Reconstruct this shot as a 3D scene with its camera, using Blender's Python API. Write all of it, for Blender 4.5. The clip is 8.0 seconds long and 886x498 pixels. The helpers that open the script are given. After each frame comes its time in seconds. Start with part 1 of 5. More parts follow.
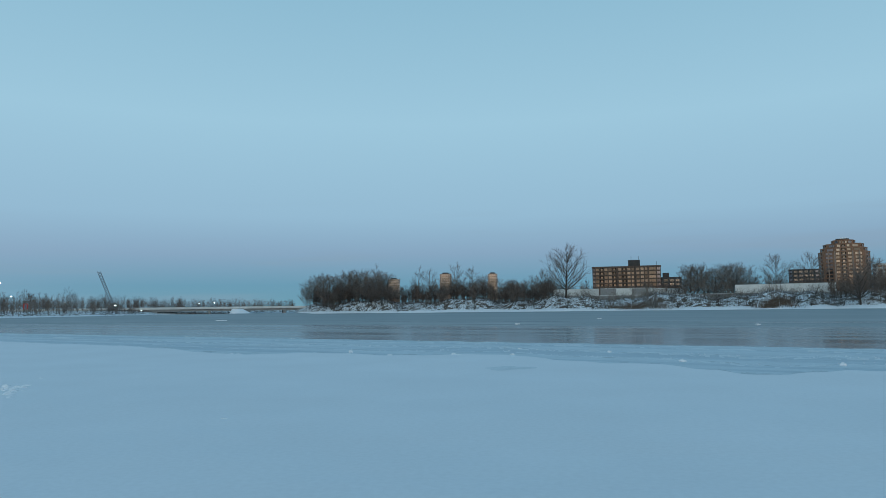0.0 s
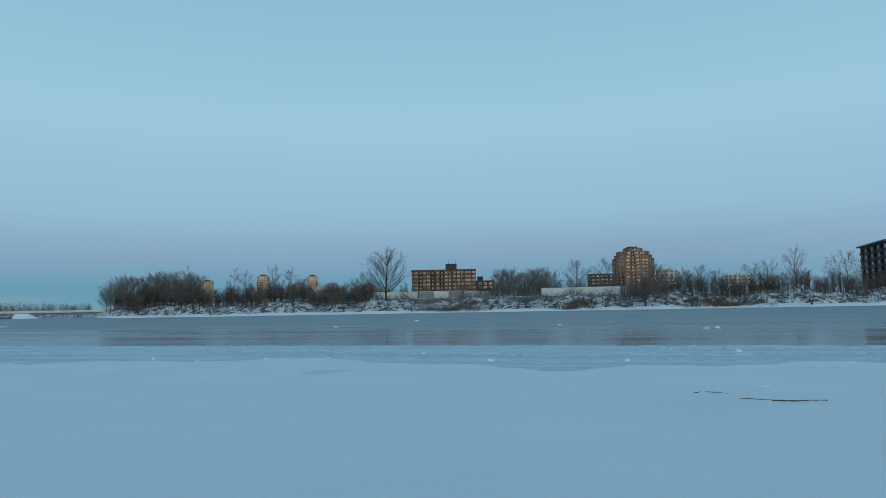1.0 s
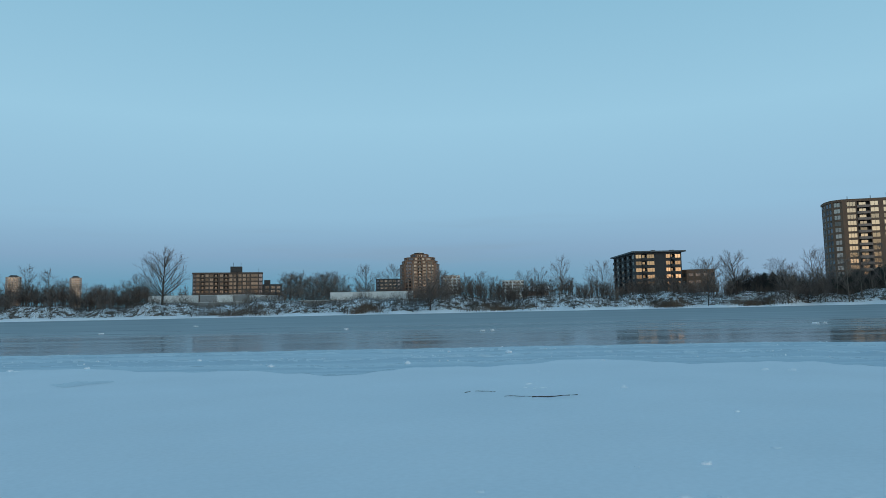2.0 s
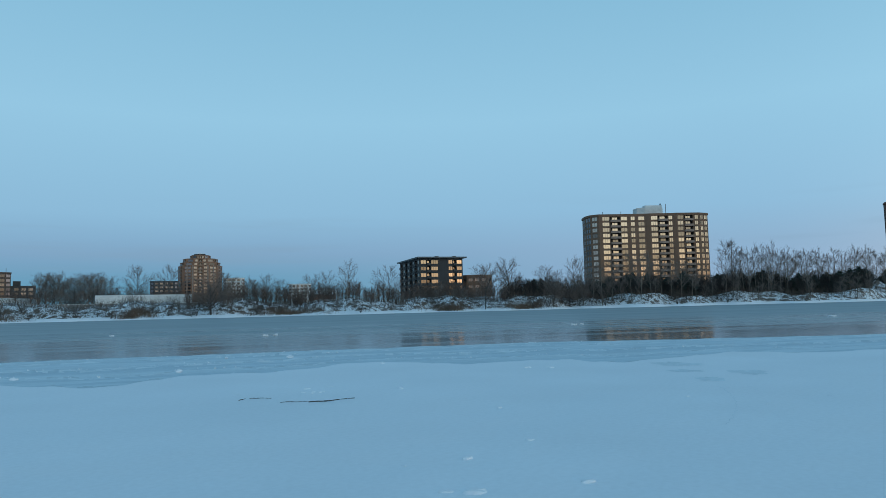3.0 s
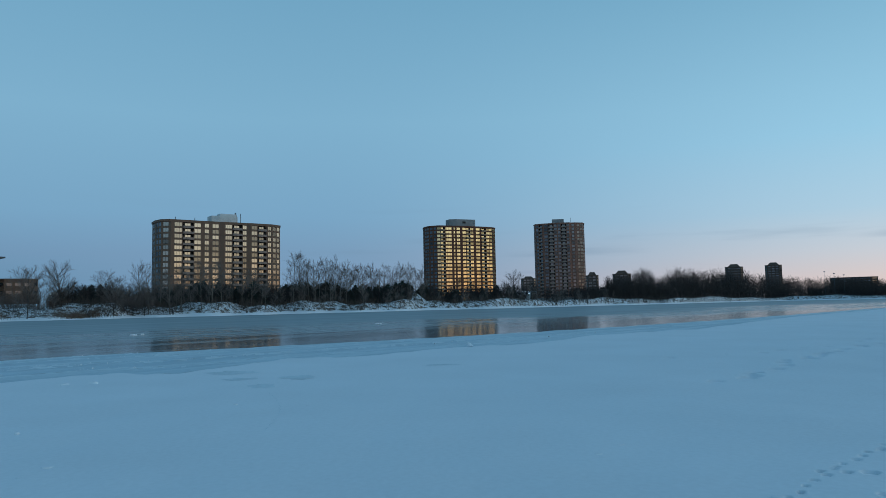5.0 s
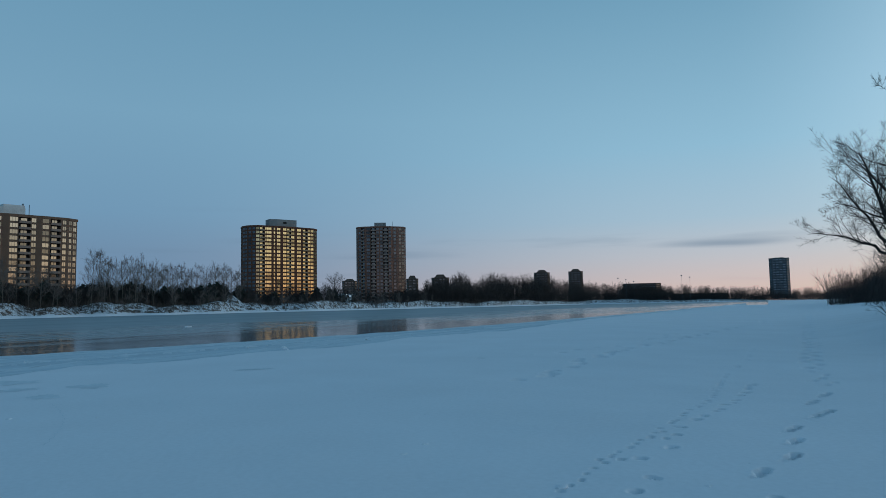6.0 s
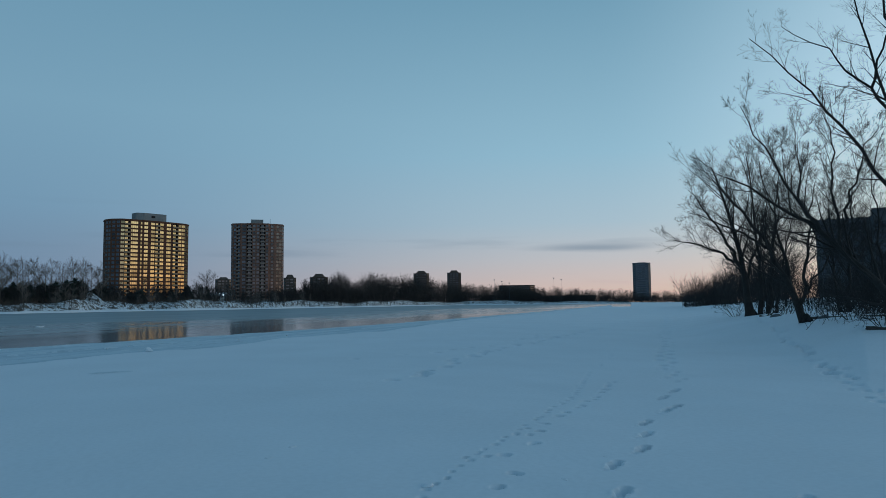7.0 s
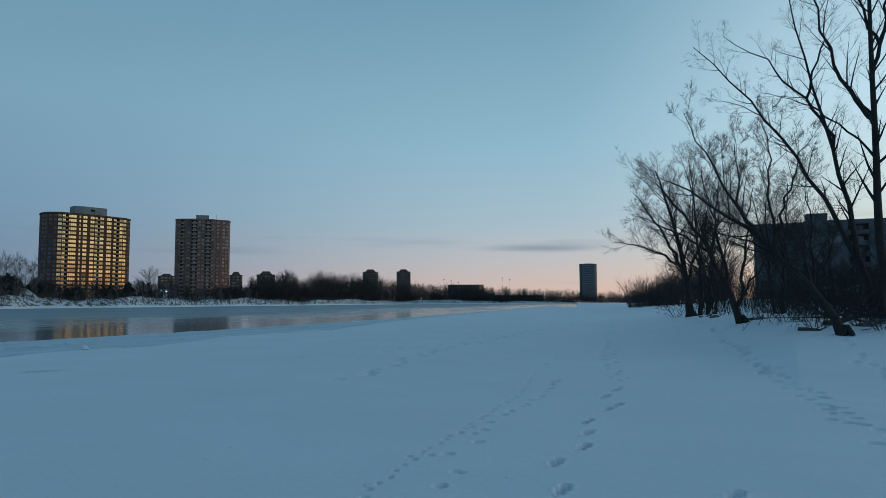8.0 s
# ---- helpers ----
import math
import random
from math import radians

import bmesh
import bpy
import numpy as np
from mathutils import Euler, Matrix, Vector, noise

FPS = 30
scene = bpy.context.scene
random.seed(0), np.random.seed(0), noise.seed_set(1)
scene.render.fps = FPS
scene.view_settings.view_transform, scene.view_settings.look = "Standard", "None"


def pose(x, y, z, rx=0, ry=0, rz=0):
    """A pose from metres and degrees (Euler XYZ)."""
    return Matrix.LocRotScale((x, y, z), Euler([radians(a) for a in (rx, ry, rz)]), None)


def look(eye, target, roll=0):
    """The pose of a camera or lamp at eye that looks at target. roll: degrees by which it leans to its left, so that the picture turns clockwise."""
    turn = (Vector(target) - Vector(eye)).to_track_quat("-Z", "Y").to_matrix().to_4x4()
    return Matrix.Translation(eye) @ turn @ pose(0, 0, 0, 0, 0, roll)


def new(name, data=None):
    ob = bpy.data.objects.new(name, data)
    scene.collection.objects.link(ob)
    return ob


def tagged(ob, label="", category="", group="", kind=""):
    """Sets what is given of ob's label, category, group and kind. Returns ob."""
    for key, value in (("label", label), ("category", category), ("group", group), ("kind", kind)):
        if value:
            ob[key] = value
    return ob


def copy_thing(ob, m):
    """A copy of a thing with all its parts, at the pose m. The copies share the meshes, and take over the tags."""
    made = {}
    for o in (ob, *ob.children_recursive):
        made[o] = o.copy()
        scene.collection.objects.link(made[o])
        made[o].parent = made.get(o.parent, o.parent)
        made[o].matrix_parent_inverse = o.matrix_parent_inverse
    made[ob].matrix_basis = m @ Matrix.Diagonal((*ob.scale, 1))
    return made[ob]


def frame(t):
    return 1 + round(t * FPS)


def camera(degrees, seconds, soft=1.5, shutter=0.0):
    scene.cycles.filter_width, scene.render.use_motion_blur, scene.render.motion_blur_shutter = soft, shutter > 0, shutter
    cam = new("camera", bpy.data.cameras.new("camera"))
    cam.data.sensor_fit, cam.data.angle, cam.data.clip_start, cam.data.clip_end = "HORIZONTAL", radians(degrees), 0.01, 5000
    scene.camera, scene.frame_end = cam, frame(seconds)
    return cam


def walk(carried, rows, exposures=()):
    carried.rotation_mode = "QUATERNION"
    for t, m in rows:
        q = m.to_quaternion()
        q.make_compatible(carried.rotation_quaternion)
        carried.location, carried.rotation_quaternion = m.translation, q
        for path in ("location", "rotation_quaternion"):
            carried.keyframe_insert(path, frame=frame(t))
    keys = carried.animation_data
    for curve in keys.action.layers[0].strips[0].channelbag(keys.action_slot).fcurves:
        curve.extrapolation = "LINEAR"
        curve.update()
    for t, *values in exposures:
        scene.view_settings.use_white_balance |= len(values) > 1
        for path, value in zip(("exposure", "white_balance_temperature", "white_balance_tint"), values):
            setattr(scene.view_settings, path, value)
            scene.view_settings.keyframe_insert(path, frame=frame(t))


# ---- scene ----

# ---- camera: held at arm's length and turned about the body ----
cam = camera(64.9, 8.0, soft=0.85)
EYE, ARM = 1.6, 0.48
ROWS = [
    (0.0, 0.0, 4.85, 0.79),
    (0.5, -7.23, 4.86, 0.99),
    (1.0, -14.66, 4.83, 1.10),
    (2.3, -36.92, 4.83, 1.24),
    (2.5, -40.18, 4.81, 1.28),
    (3.0, -49.13, 4.77, 1.34),
    (3.5, -58.73, 4.79, 1.36),
    (4.0, -67.36, 4.77, 1.33),
    (4.5, -75.54, 4.76, 1.28),
    (5.0, -83.27, 4.72, 1.20),
    (6.3, -101.38, 4.61, 0.96),
    (6.5, -103.37, 4.58, 0.88),
    (7.0, -107.76, 4.52, 0.68),
    (7.5, -110.34, 4.43, 0.47),
    (8.0, -111.93, 4.41, 0.25),
]
EXPOSURES = [(0.0, -0.03, 6700, 10), (1.0, -0.03, 6600, 9), (2.5, -0.02, 6280, 7), (3.5, -0.1, 5960, 5), (4.5, -0.29, 5780, 4), (5.2, -0.53, 5760, 5), (6.5, -0.76, 5950, 8), (8.0, -0.75, 6150, 8)]
walk(cam, [(t, pose(-ARM * math.sin(radians(yaw)), ARM * math.cos(radians(yaw)), EYE, 90 + pitch, roll, yaw)) for t, yaw, pitch, roll in ROWS], EXPOSURES)


# ---- places: bearings run clockwise from +y; the river runs towards bearing 124 ----
def at(bearing, d, z=0.0):
    a = radians(bearing)
    return Vector((d * math.sin(a), d * math.cos(a), z))


RIVER = 124.0
U2, N2 = at(RIVER, 1), at(RIVER - 90, 1)


# ---- world: clear winter dusk, afterglow behind the near bank ----
GLOW = 185.0


def build_world():
    w = bpy.data.worlds.new("dusk_sky")
    w.use_nodes = True
    scene.world = w
    nt = w.node_tree
    nt.nodes.clear()
    N, L = nt.nodes.new, nt.links.new
    out, bg = N("ShaderNodeOutputWorld"), N("ShaderNodeBackground")
    tc, sep = N("ShaderNodeTexCoord"), N("ShaderNodeSeparateXYZ")
    L(tc.outputs["Generated"], sep.inputs[0])
    flat = N("ShaderNodeVectorMath"); flat.operation = "MULTIPLY"; flat.inputs[1].default_value = (1, 1, 0)
    L(tc.outputs["Generated"], flat.inputs[0])
    nrm = N("ShaderNodeVectorMath"); nrm.operation = "NORMALIZE"
    L(flat.outputs[0], nrm.inputs[0])
    dot = N("ShaderNodeVectorMath"); dot.operation = "DOT_PRODUCT"; dot.inputs[1].default_value = at(GLOW, 1)
    L(nrm.outputs[0], dot.inputs[0])
    el = N("ShaderNodeMapRange"); el.inputs["From Min"].default_value = -0.02; el.inputs["From Max"].default_value = 0.98
    L(sep.outputs[2], el.inputs["Value"])

    def ramp(stops):
        r = N("ShaderNodeValToRGB")
        e = r.color_ramp.elements
        while len(e) < len(stops):
            e.new(0.5)
        for k, (deg, col) in enumerate(stops):
            e[k].position = math.sin(radians(deg)) + 0.02
            e[k].color = (*col, 1)
        L(el.outputs[0], r.inputs[0])
        return r

    far = ramp([(-1, (.15, .33, .44)), (0.6, (.15, .34, .46)), (2.0, (.145, .335, .475)), (4.5, (.24, .39, .555)), (7.5, (.295, .50, .675)), (15, (.335, .58, .75)), (25, (.265, .505, .675)), (40, (.18, .385, .56)), (60, (.09, .23, .37))])
    mid = ramp([(-1, (.27, .40, .55)), (0.6, (.285, .415, .57)), (2.0, (.295, .425, .585)), (4.5, (.295, .445, .61)), (7.5, (.305, .51, .69)), (15, (.335, .58, .75)), (25, (.265, .505, .675)), (40, (.18, .385, .56)), (60, (.09, .23, .37))])
    side = ramp([(-1, (.92, .64, .53)), (1, (1.16, .84, .70)), (3.5, (.93, .88, .86)), (6.5, (.69, .87, .96)), (12, (.515, .82, .98)), (25, (.285, .545, .715)), (40, (.19, .40, .56)), (60, (.09, .23, .37))])
    core = ramp([(-1, (1.45, .72, .40)), (1, (1.62, 1.02, .58)), (4, (1.42, 1.27, .93)), (8, (1.30, 1.44, 1.34)), (15, (1.18, 1.47, 1.60)), (25, (.84, 1.14, 1.28)), (40, (.27, .47, .62)), (60, (.10, .25, .39))])

    def weight(lo, hi):
        m = N("ShaderNodeMapRange"); m.interpolation_type = "SMOOTHSTEP"
        m.inputs["From Min"].default_value, m.inputs["From Max"].default_value = lo, hi
        L(dot.outputs["Value"], m.inputs["Value"])
        return m

    def mix(f, a, b):
        m = N("ShaderNodeMix"); m.data_type = "RGBA"
        L(f, m.inputs[0]); L(a, m.inputs[6]); L(b, m.inputs[7])
        return m.outputs[2]

    c = mix(weight(-0.94, -0.45).outputs[0], far.outputs[0], mid.outputs[0])
    c = mix(weight(-0.42, 0.55).outputs[0], c, side.outputs[0])
    c = mix(weight(0.42, 1.0).outputs[0], c, core.outputs[0])
    # thin bands of stratus low in the sky
    sc = N("ShaderNodeVectorMath"); sc.operation = "MULTIPLY"; sc.inputs[1].default_value = (2.2, 2.2, 30)
    L(tc.outputs["Generated"], sc.inputs[0])
    nz = N("ShaderNodeTexNoise"); nz.inputs["Scale"].default_value = 1.3; nz.inputs["Detail"].default_value = 4
    L(sc.outputs[0], nz.inputs["Vector"])
    cm = N("ShaderNodeMapRange"); cm.interpolation_type = "SMOOTHSTEP"
    cm.inputs["From Min"].default_value, cm.inputs["From Max"].default_value, cm.inputs["To Max"].default_value = 0.52, 0.72, 0.35
    L(nz.outputs["Fac"], cm.inputs["Value"])
    low = N("ShaderNodeMapRange"); low.inputs["From Min"].default_value, low.inputs["From Max"].default_value = 0.16, 0.07
    L(sep.outputs[2], low.inputs["Value"])
    fac = N("ShaderNodeMath"); fac.operation = "MULTIPLY"
    L(cm.outputs[0], fac.inputs[0]); L(low.outputs[0], fac.inputs[1])
    cloud = N("ShaderNodeRGB"); cloud.outputs[0].default_value = (.25, .36, .47, 1)
    c = mix(fac.outputs[0], c, cloud.outputs[0])
    # one long grey cloud above the bend of the river
    turn = N("ShaderNodeVectorMath"); turn.operation = "DOT_PRODUCT"; turn.inputs[1].default_value = at(120.0 + 90, 1 / 0.10)
    L(nrm.outputs[0], turn.inputs[0])
    up = N("ShaderNodeMapRange"); up.clamp = False
    up.inputs["From Min"].default_value, up.inputs["From Max"].default_value = 0.0775, 0.0865
    L(sep.outputs[2], up.inputs["Value"])
    sw = N("ShaderNodeMath"); sw.operation = "MULTIPLY_ADD"; sw.inputs[1].default_value = 3.0; sw.inputs[2].default_value = -1.5
    L(nz.outputs["Fac"], sw.inputs[0])
    lift = N("ShaderNodeMath"); lift.operation = "ADD"
    L(up.outputs[0], lift.inputs[0]); L(sw.outputs[0], lift.inputs[1])
    pair = N("ShaderNodeCombineXYZ")
    L(turn.outputs["Value"], pair.inputs[0]); L(lift.outputs[0], pair.inputs[1])
    size = N("ShaderNodeVectorMath"); size.operation = "LENGTH"
    L(pair.outputs[0], size.inputs[0])
    soft = N("ShaderNodeMapRange"); soft.interpolation_type = "SMOOTHSTEP"
    soft.inputs["From Min"].default_value, soft.inputs["From Max"].default_value, soft.inputs["To Min"].default_value, soft.inputs["To Max"].default_value = 0.1, 1.2, 0.55, 0.0
    L(size.outputs["Value"], soft.inputs["Value"])
    c = mix(soft.outputs[0], c, cloud.outputs[0])
    L(c, bg.inputs[0])
    bg.inputs[1].default_value = 1.0
    L(bg.outputs[0], out.inputs[0])


build_world()
sun = new("sun", bpy.data.lights.new("sun", "SUN"))
sun.data.energy, sun.data.angle, sun.data.color = 0.05, radians(12), (1.0, 0.62, 0.36)
sun.matrix_world = look(at(GLOW, 500, 22), (0, 0, 0))


# ---- materials ----
def material(name, colour, rough=0.8, vary=0.15, scale=1.0, fine=None, bump=0.0, metal=0.0, spec=0.5, dark=None, rand=0.0):
    """Noise at two scales between the colour and a second one, with relief; rand varies it piece by piece."""
    m = bpy.data.materials.new(name)
    m.use_nodes = True
    nt = m.node_tree
    N, L = nt.nodes.new, nt.links.new
    p = nt.nodes["Principled BSDF"]
    p.inputs["Roughness"].default_value, p.inputs["Metallic"].default_value = rough, metal
    p.inputs["Specular IOR Level"].default_value = spec
    tc = N("ShaderNodeTexCoord")
    a, b = N("ShaderNodeTexNoise"), N("ShaderNodeTexNoise")
    a.inputs["Scale"].default_value, a.inputs["Detail"].default_value = scale, 5
    b.inputs["Scale"].default_value, b.inputs["Detail"].default_value = fine or scale * 9, 3
    L(tc.outputs["Object"], a.inputs["Vector"]); L(tc.outputs["Object"], b.inputs["Vector"])
    s = N("ShaderNodeMath"); s.operation = "ADD"
    L(a.outputs["Fac"], s.inputs[0]); L(b.outputs["Fac"], s.inputs[1])
    r = N("ShaderNodeMapRange")
    r.inputs["From Min"].default_value, r.inputs["From Max"].default_value = 0.7, 1.3
    L(s.outputs[0], r.inputs["Value"])
    mx = N("ShaderNodeMix"); mx.data_type = "RGBA"
    lo = dark or tuple(c * (1 - vary) for c in colour)
    hi = tuple(min(1, c * (1 + vary * 0.6)) for c in colour)
    mx.inputs[6].default_value, mx.inputs[7].default_value = (*lo, 1), (*hi, 1)
    L(r.outputs[0], mx.inputs[0])
    col = mx.outputs[2]
    if rand:
        oi = N("ShaderNodeObjectInfo")
        rr = N("ShaderNodeMapRange")
        rr.inputs["To Min"].default_value, rr.inputs["To Max"].default_value = 1 - rand, 1 + rand
        L(oi.outputs["Random"], rr.inputs["Value"])
        vm = N("ShaderNodeVectorMath"); vm.operation = "SCALE"
        L(col, vm.inputs[0]); L(rr.outputs[0], vm.inputs["Scale"])
        col = vm.outputs[0]
    L(col, p.inputs["Base Color"])
    if bump:
        bp = N("ShaderNodeBump"); bp.inputs["Strength"].default_value = min(1.0, bump); bp.inputs["Distance"].default_value = 0.05
        L(s.outputs[0], bp.inputs["Height"]); L(bp.outputs[0], p.inputs["Normal"])
    return m


def glass(name, tint, rough=0.04):
    """Coated window glass; every pane sits a hair out of plane and reflects a little differently."""
    m = bpy.data.materials.new(name)
    m.use_nodes = True
    nt = m.node_tree
    N, L = nt.nodes.new, nt.links.new
    p = nt.nodes["Principled BSDF"]
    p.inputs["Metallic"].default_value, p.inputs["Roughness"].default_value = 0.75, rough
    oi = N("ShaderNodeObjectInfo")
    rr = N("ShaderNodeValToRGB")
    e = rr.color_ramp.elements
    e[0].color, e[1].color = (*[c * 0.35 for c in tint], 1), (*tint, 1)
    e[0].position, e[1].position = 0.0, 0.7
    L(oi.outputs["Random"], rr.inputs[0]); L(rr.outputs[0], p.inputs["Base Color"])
    tc, nz, bp = N("ShaderNodeTexCoord"), N("ShaderNodeTexNoise"), N("ShaderNodeBump")
    nz.inputs["Scale"].default_value = 0.6
    bp.inputs["Strength"].default_value, bp.inputs["Distance"].default_value = 0.15, 0.02
    L(tc.outputs["Object"], nz.inputs["Vector"]); L(nz.outputs["Fac"], bp.inputs["Height"]); L(bp.outputs[0], p.inputs["Normal"])
    return m


SNOW = material("snow", (.79, .82, .87), 0.75, 0.05, 0.35, 14.0, 0.035)
ICE = material("frosted_ice", (.575, .665, .735), 0.65, 0.10, 0.5, 6.0, 0.2)


def band_ice(m):
    """Long bands of older and newer ice that run with the river."""
    nt = m.node_tree
    N, L = nt.nodes.new, nt.links.new
    p = nt.nodes["Principled BSDF"]
    base = p.inputs["Base Color"].links[0].from_socket
    tc, mp, nz, r, mx = N("ShaderNodeTexCoord"), N("ShaderNodeMapping"), N("ShaderNodeTexNoise"), N("ShaderNodeMapRange"), N("ShaderNodeMix")
    mp.inputs["Rotation"].default_value, mp.inputs["Scale"].default_value = (0, 0, radians(90 - RIVER)), (20, 1.1, 1)
    mp.vector_type = "TEXTURE"
    nz.inputs["Scale"].default_value, nz.inputs["Detail"].default_value = 1.0, 5
    r.inputs["From Min"].default_value, r.inputs["From Max"].default_value, r.inputs["To Max"].default_value = .45, .58, .7
    mx.data_type, mx.blend_type = "RGBA", "MULTIPLY"
    mx.inputs[7].default_value = (.74, .80, .84, 1)
    L(tc.outputs["Object"], mp.inputs[0]); L(mp.outputs[0], nz.inputs["Vector"]); L(nz.outputs["Fac"], r.inputs["Value"])
    L(r.outputs[0], mx.inputs[0]); L(base, mx.inputs[6]); L(mx.outputs[2], p.inputs["Base Color"])


band_ice(ICE)
CLEAR_ICE = material("wet_ice", (.69, .755, .81), 0.75, 0.12, 0.8, 7.0, 0.05, spec=0.15)
FROST = material("ridge_frost", (.65, .725, .785), 0.75, 0.1, 1.0, 9.0, 0.2)
# Darker strip behind each ridge: its shadow line is put into the colour.
RIDGE_SHADOW = material("ridge_shadow", (.44, .53, .60), 0.5, 0.25, 1.5, 8.0, 0.1, spec=0.3)


def bank_material():
    """Snow on the far bank, worn through to dead grass and soil in ragged spots."""
    m = material("bank_snow", (.78, .81, .85), 0.8, 0.08, 0.35, 6.0, 0.3)
    nt = m.node_tree
    N, L = nt.nodes.new, nt.links.new
    p = nt.nodes["Principled BSDF"]
    snow = p.inputs["Base Color"].links[0].from_socket
    tc, nz, th, mx = N("ShaderNodeTexCoord"), N("ShaderNodeTexNoise"), N("ShaderNodeMapRange"), N("ShaderNodeMix")
    nz.inputs["Scale"].default_value, nz.inputs["Detail"].default_value, nz.inputs["Roughness"].default_value = 0.42, 6, 0.75
    L(tc.outputs["Object"], nz.inputs["Vector"])
    th.inputs["From Min"].default_value, th.inputs["From Max"].default_value = 0.47, 0.55
    L(nz.outputs["Fac"], th.inputs["Value"])
    mx.data_type = "RGBA"
    mx.inputs[7].default_value = (.11, .08, .06, 1)
    L(th.outputs[0], mx.inputs[0]); L(snow, mx.inputs[6]); L(mx.outputs[2], p.inputs["Base Color"])
    return m


BANK = bank_material()
BARK = material("bark", (.075, .062, .054), 0.9, 0.45, 2.0, 20.0, 0.6)
TWIG = material("twigs", (.18, .145, .128), 0.9, 0.3, 0.6)
# The near bank's silhouette against the glow is put into these near-black colours.
SILHOUETTE_BARK = material("silhouette_bark", (.026, .022, .020), 0.9, 0.5, 2.0, 20.0, 0.6)
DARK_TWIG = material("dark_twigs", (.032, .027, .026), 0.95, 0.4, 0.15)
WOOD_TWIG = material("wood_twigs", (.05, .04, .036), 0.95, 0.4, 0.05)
RED_TWIG = material("reddish_twigs", (.115, .08, .066), 0.95, 0.35, 0.1)
PALE_BARK = material("pale_bark", (.17, .145, .12), 0.9, 0.35, 1.0)
NEEDLE = material("needles", (.022, .035, .027), 0.9, 0.5, 0.8)
BRUSH = material("dry_brush", (.115, .087, .07), 0.95, 0.5, 0.25, 3.0)
REED = material("dry_reeds", (.18, .13, .095), 0.95, 0.4, 0.3, 4.0)
CONCRETE = material("pale_concrete", (.64, .64, .63), 0.85, 0.2, 0.25, 3.0, 0.2)
GREY_CONCRETE = material("grey_concrete", (.27, .27, .27), 0.85, 0.25, 0.3, 4.0, 0.2)
BRICK_A = material("brown_grey_brick", (.20, .118, .078), 0.9, 0.2, 0.2, 3.0, 0.2)
TAN = material("tan_concrete", (.34, .23, .15), 0.85, 0.2, 0.3, 4.0, 0.2)
PALE_ROSE = material("pale_rose_concrete", (.30, .215, .175), 0.85, 0.2, 0.3, 4.0, 0.2)
BRICK_B = material("red_brown_brick", (.135, .052, .028), 0.9, 0.2, 0.2, 3.0, 0.2)
BRICK_C = material("rose_brown_brick", (.23, .115, .082), 0.9, 0.2, 0.2, 3.0, 0.2)
BRICK_D = material("orange_brown_brick", (.26, .14, .09), 0.9, 0.25, 0.15, 3.0, 0.2)
BRICK_W = material("warm_buff_brick", (.50, .37, .29), 0.9, 0.2, 0.2, 3.0, 0.2)
BRICK_F = material("dusky_brown_brick", (.11, .072, .055), 0.9, 0.2, 0.2, 3.0, 0.2)
BRICK_G = material("slate_grey_brick", (.10, .105, .115), 0.9, 0.25, 0.2, 3.0, 0.2)
BRICK_E = material("dark_brick", (.055, .052, .052), 0.9, 0.25, 0.2, 3.0, 0.2)
# Near-black, so the shade inside balcony recesses is put into the colour.
RECESS_SHADE = material("recess_shade", (.025, .022, .021), 0.9, 0.3, 0.5)
ROOFING = material("roofing", (.12, .125, .13), 0.8, 0.3, 0.3)
FRAME = material("window_frame", (.09, .08, .075), 0.6, 0.2, 2.0)
STEEL = material("painted_steel", (.12, .16, .20), 0.5, 0.2, 1.0)
RED = material("red_paint", (.45, .05, .04), 0.5, 0.2, 1.0)
PANE = glass("window_glass", (.56, .46, .37))
DUSK = glass("dusk_window_glass", (.44, .36, .28))
# This tint carries the gold of the sunset reflected in the panes.
GOLD = glass("gold_tinted_glass", (1.0, .73, .38))
DIM = glass("dim_window_glass", (.27, .26, .26))
# Darker tints; on tower ends and side faces they carry the shade.
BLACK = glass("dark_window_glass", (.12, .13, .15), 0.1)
SHADED_PANE = glass("shaded_window_glass", (.165, .165, .175))
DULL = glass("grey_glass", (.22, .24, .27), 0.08)


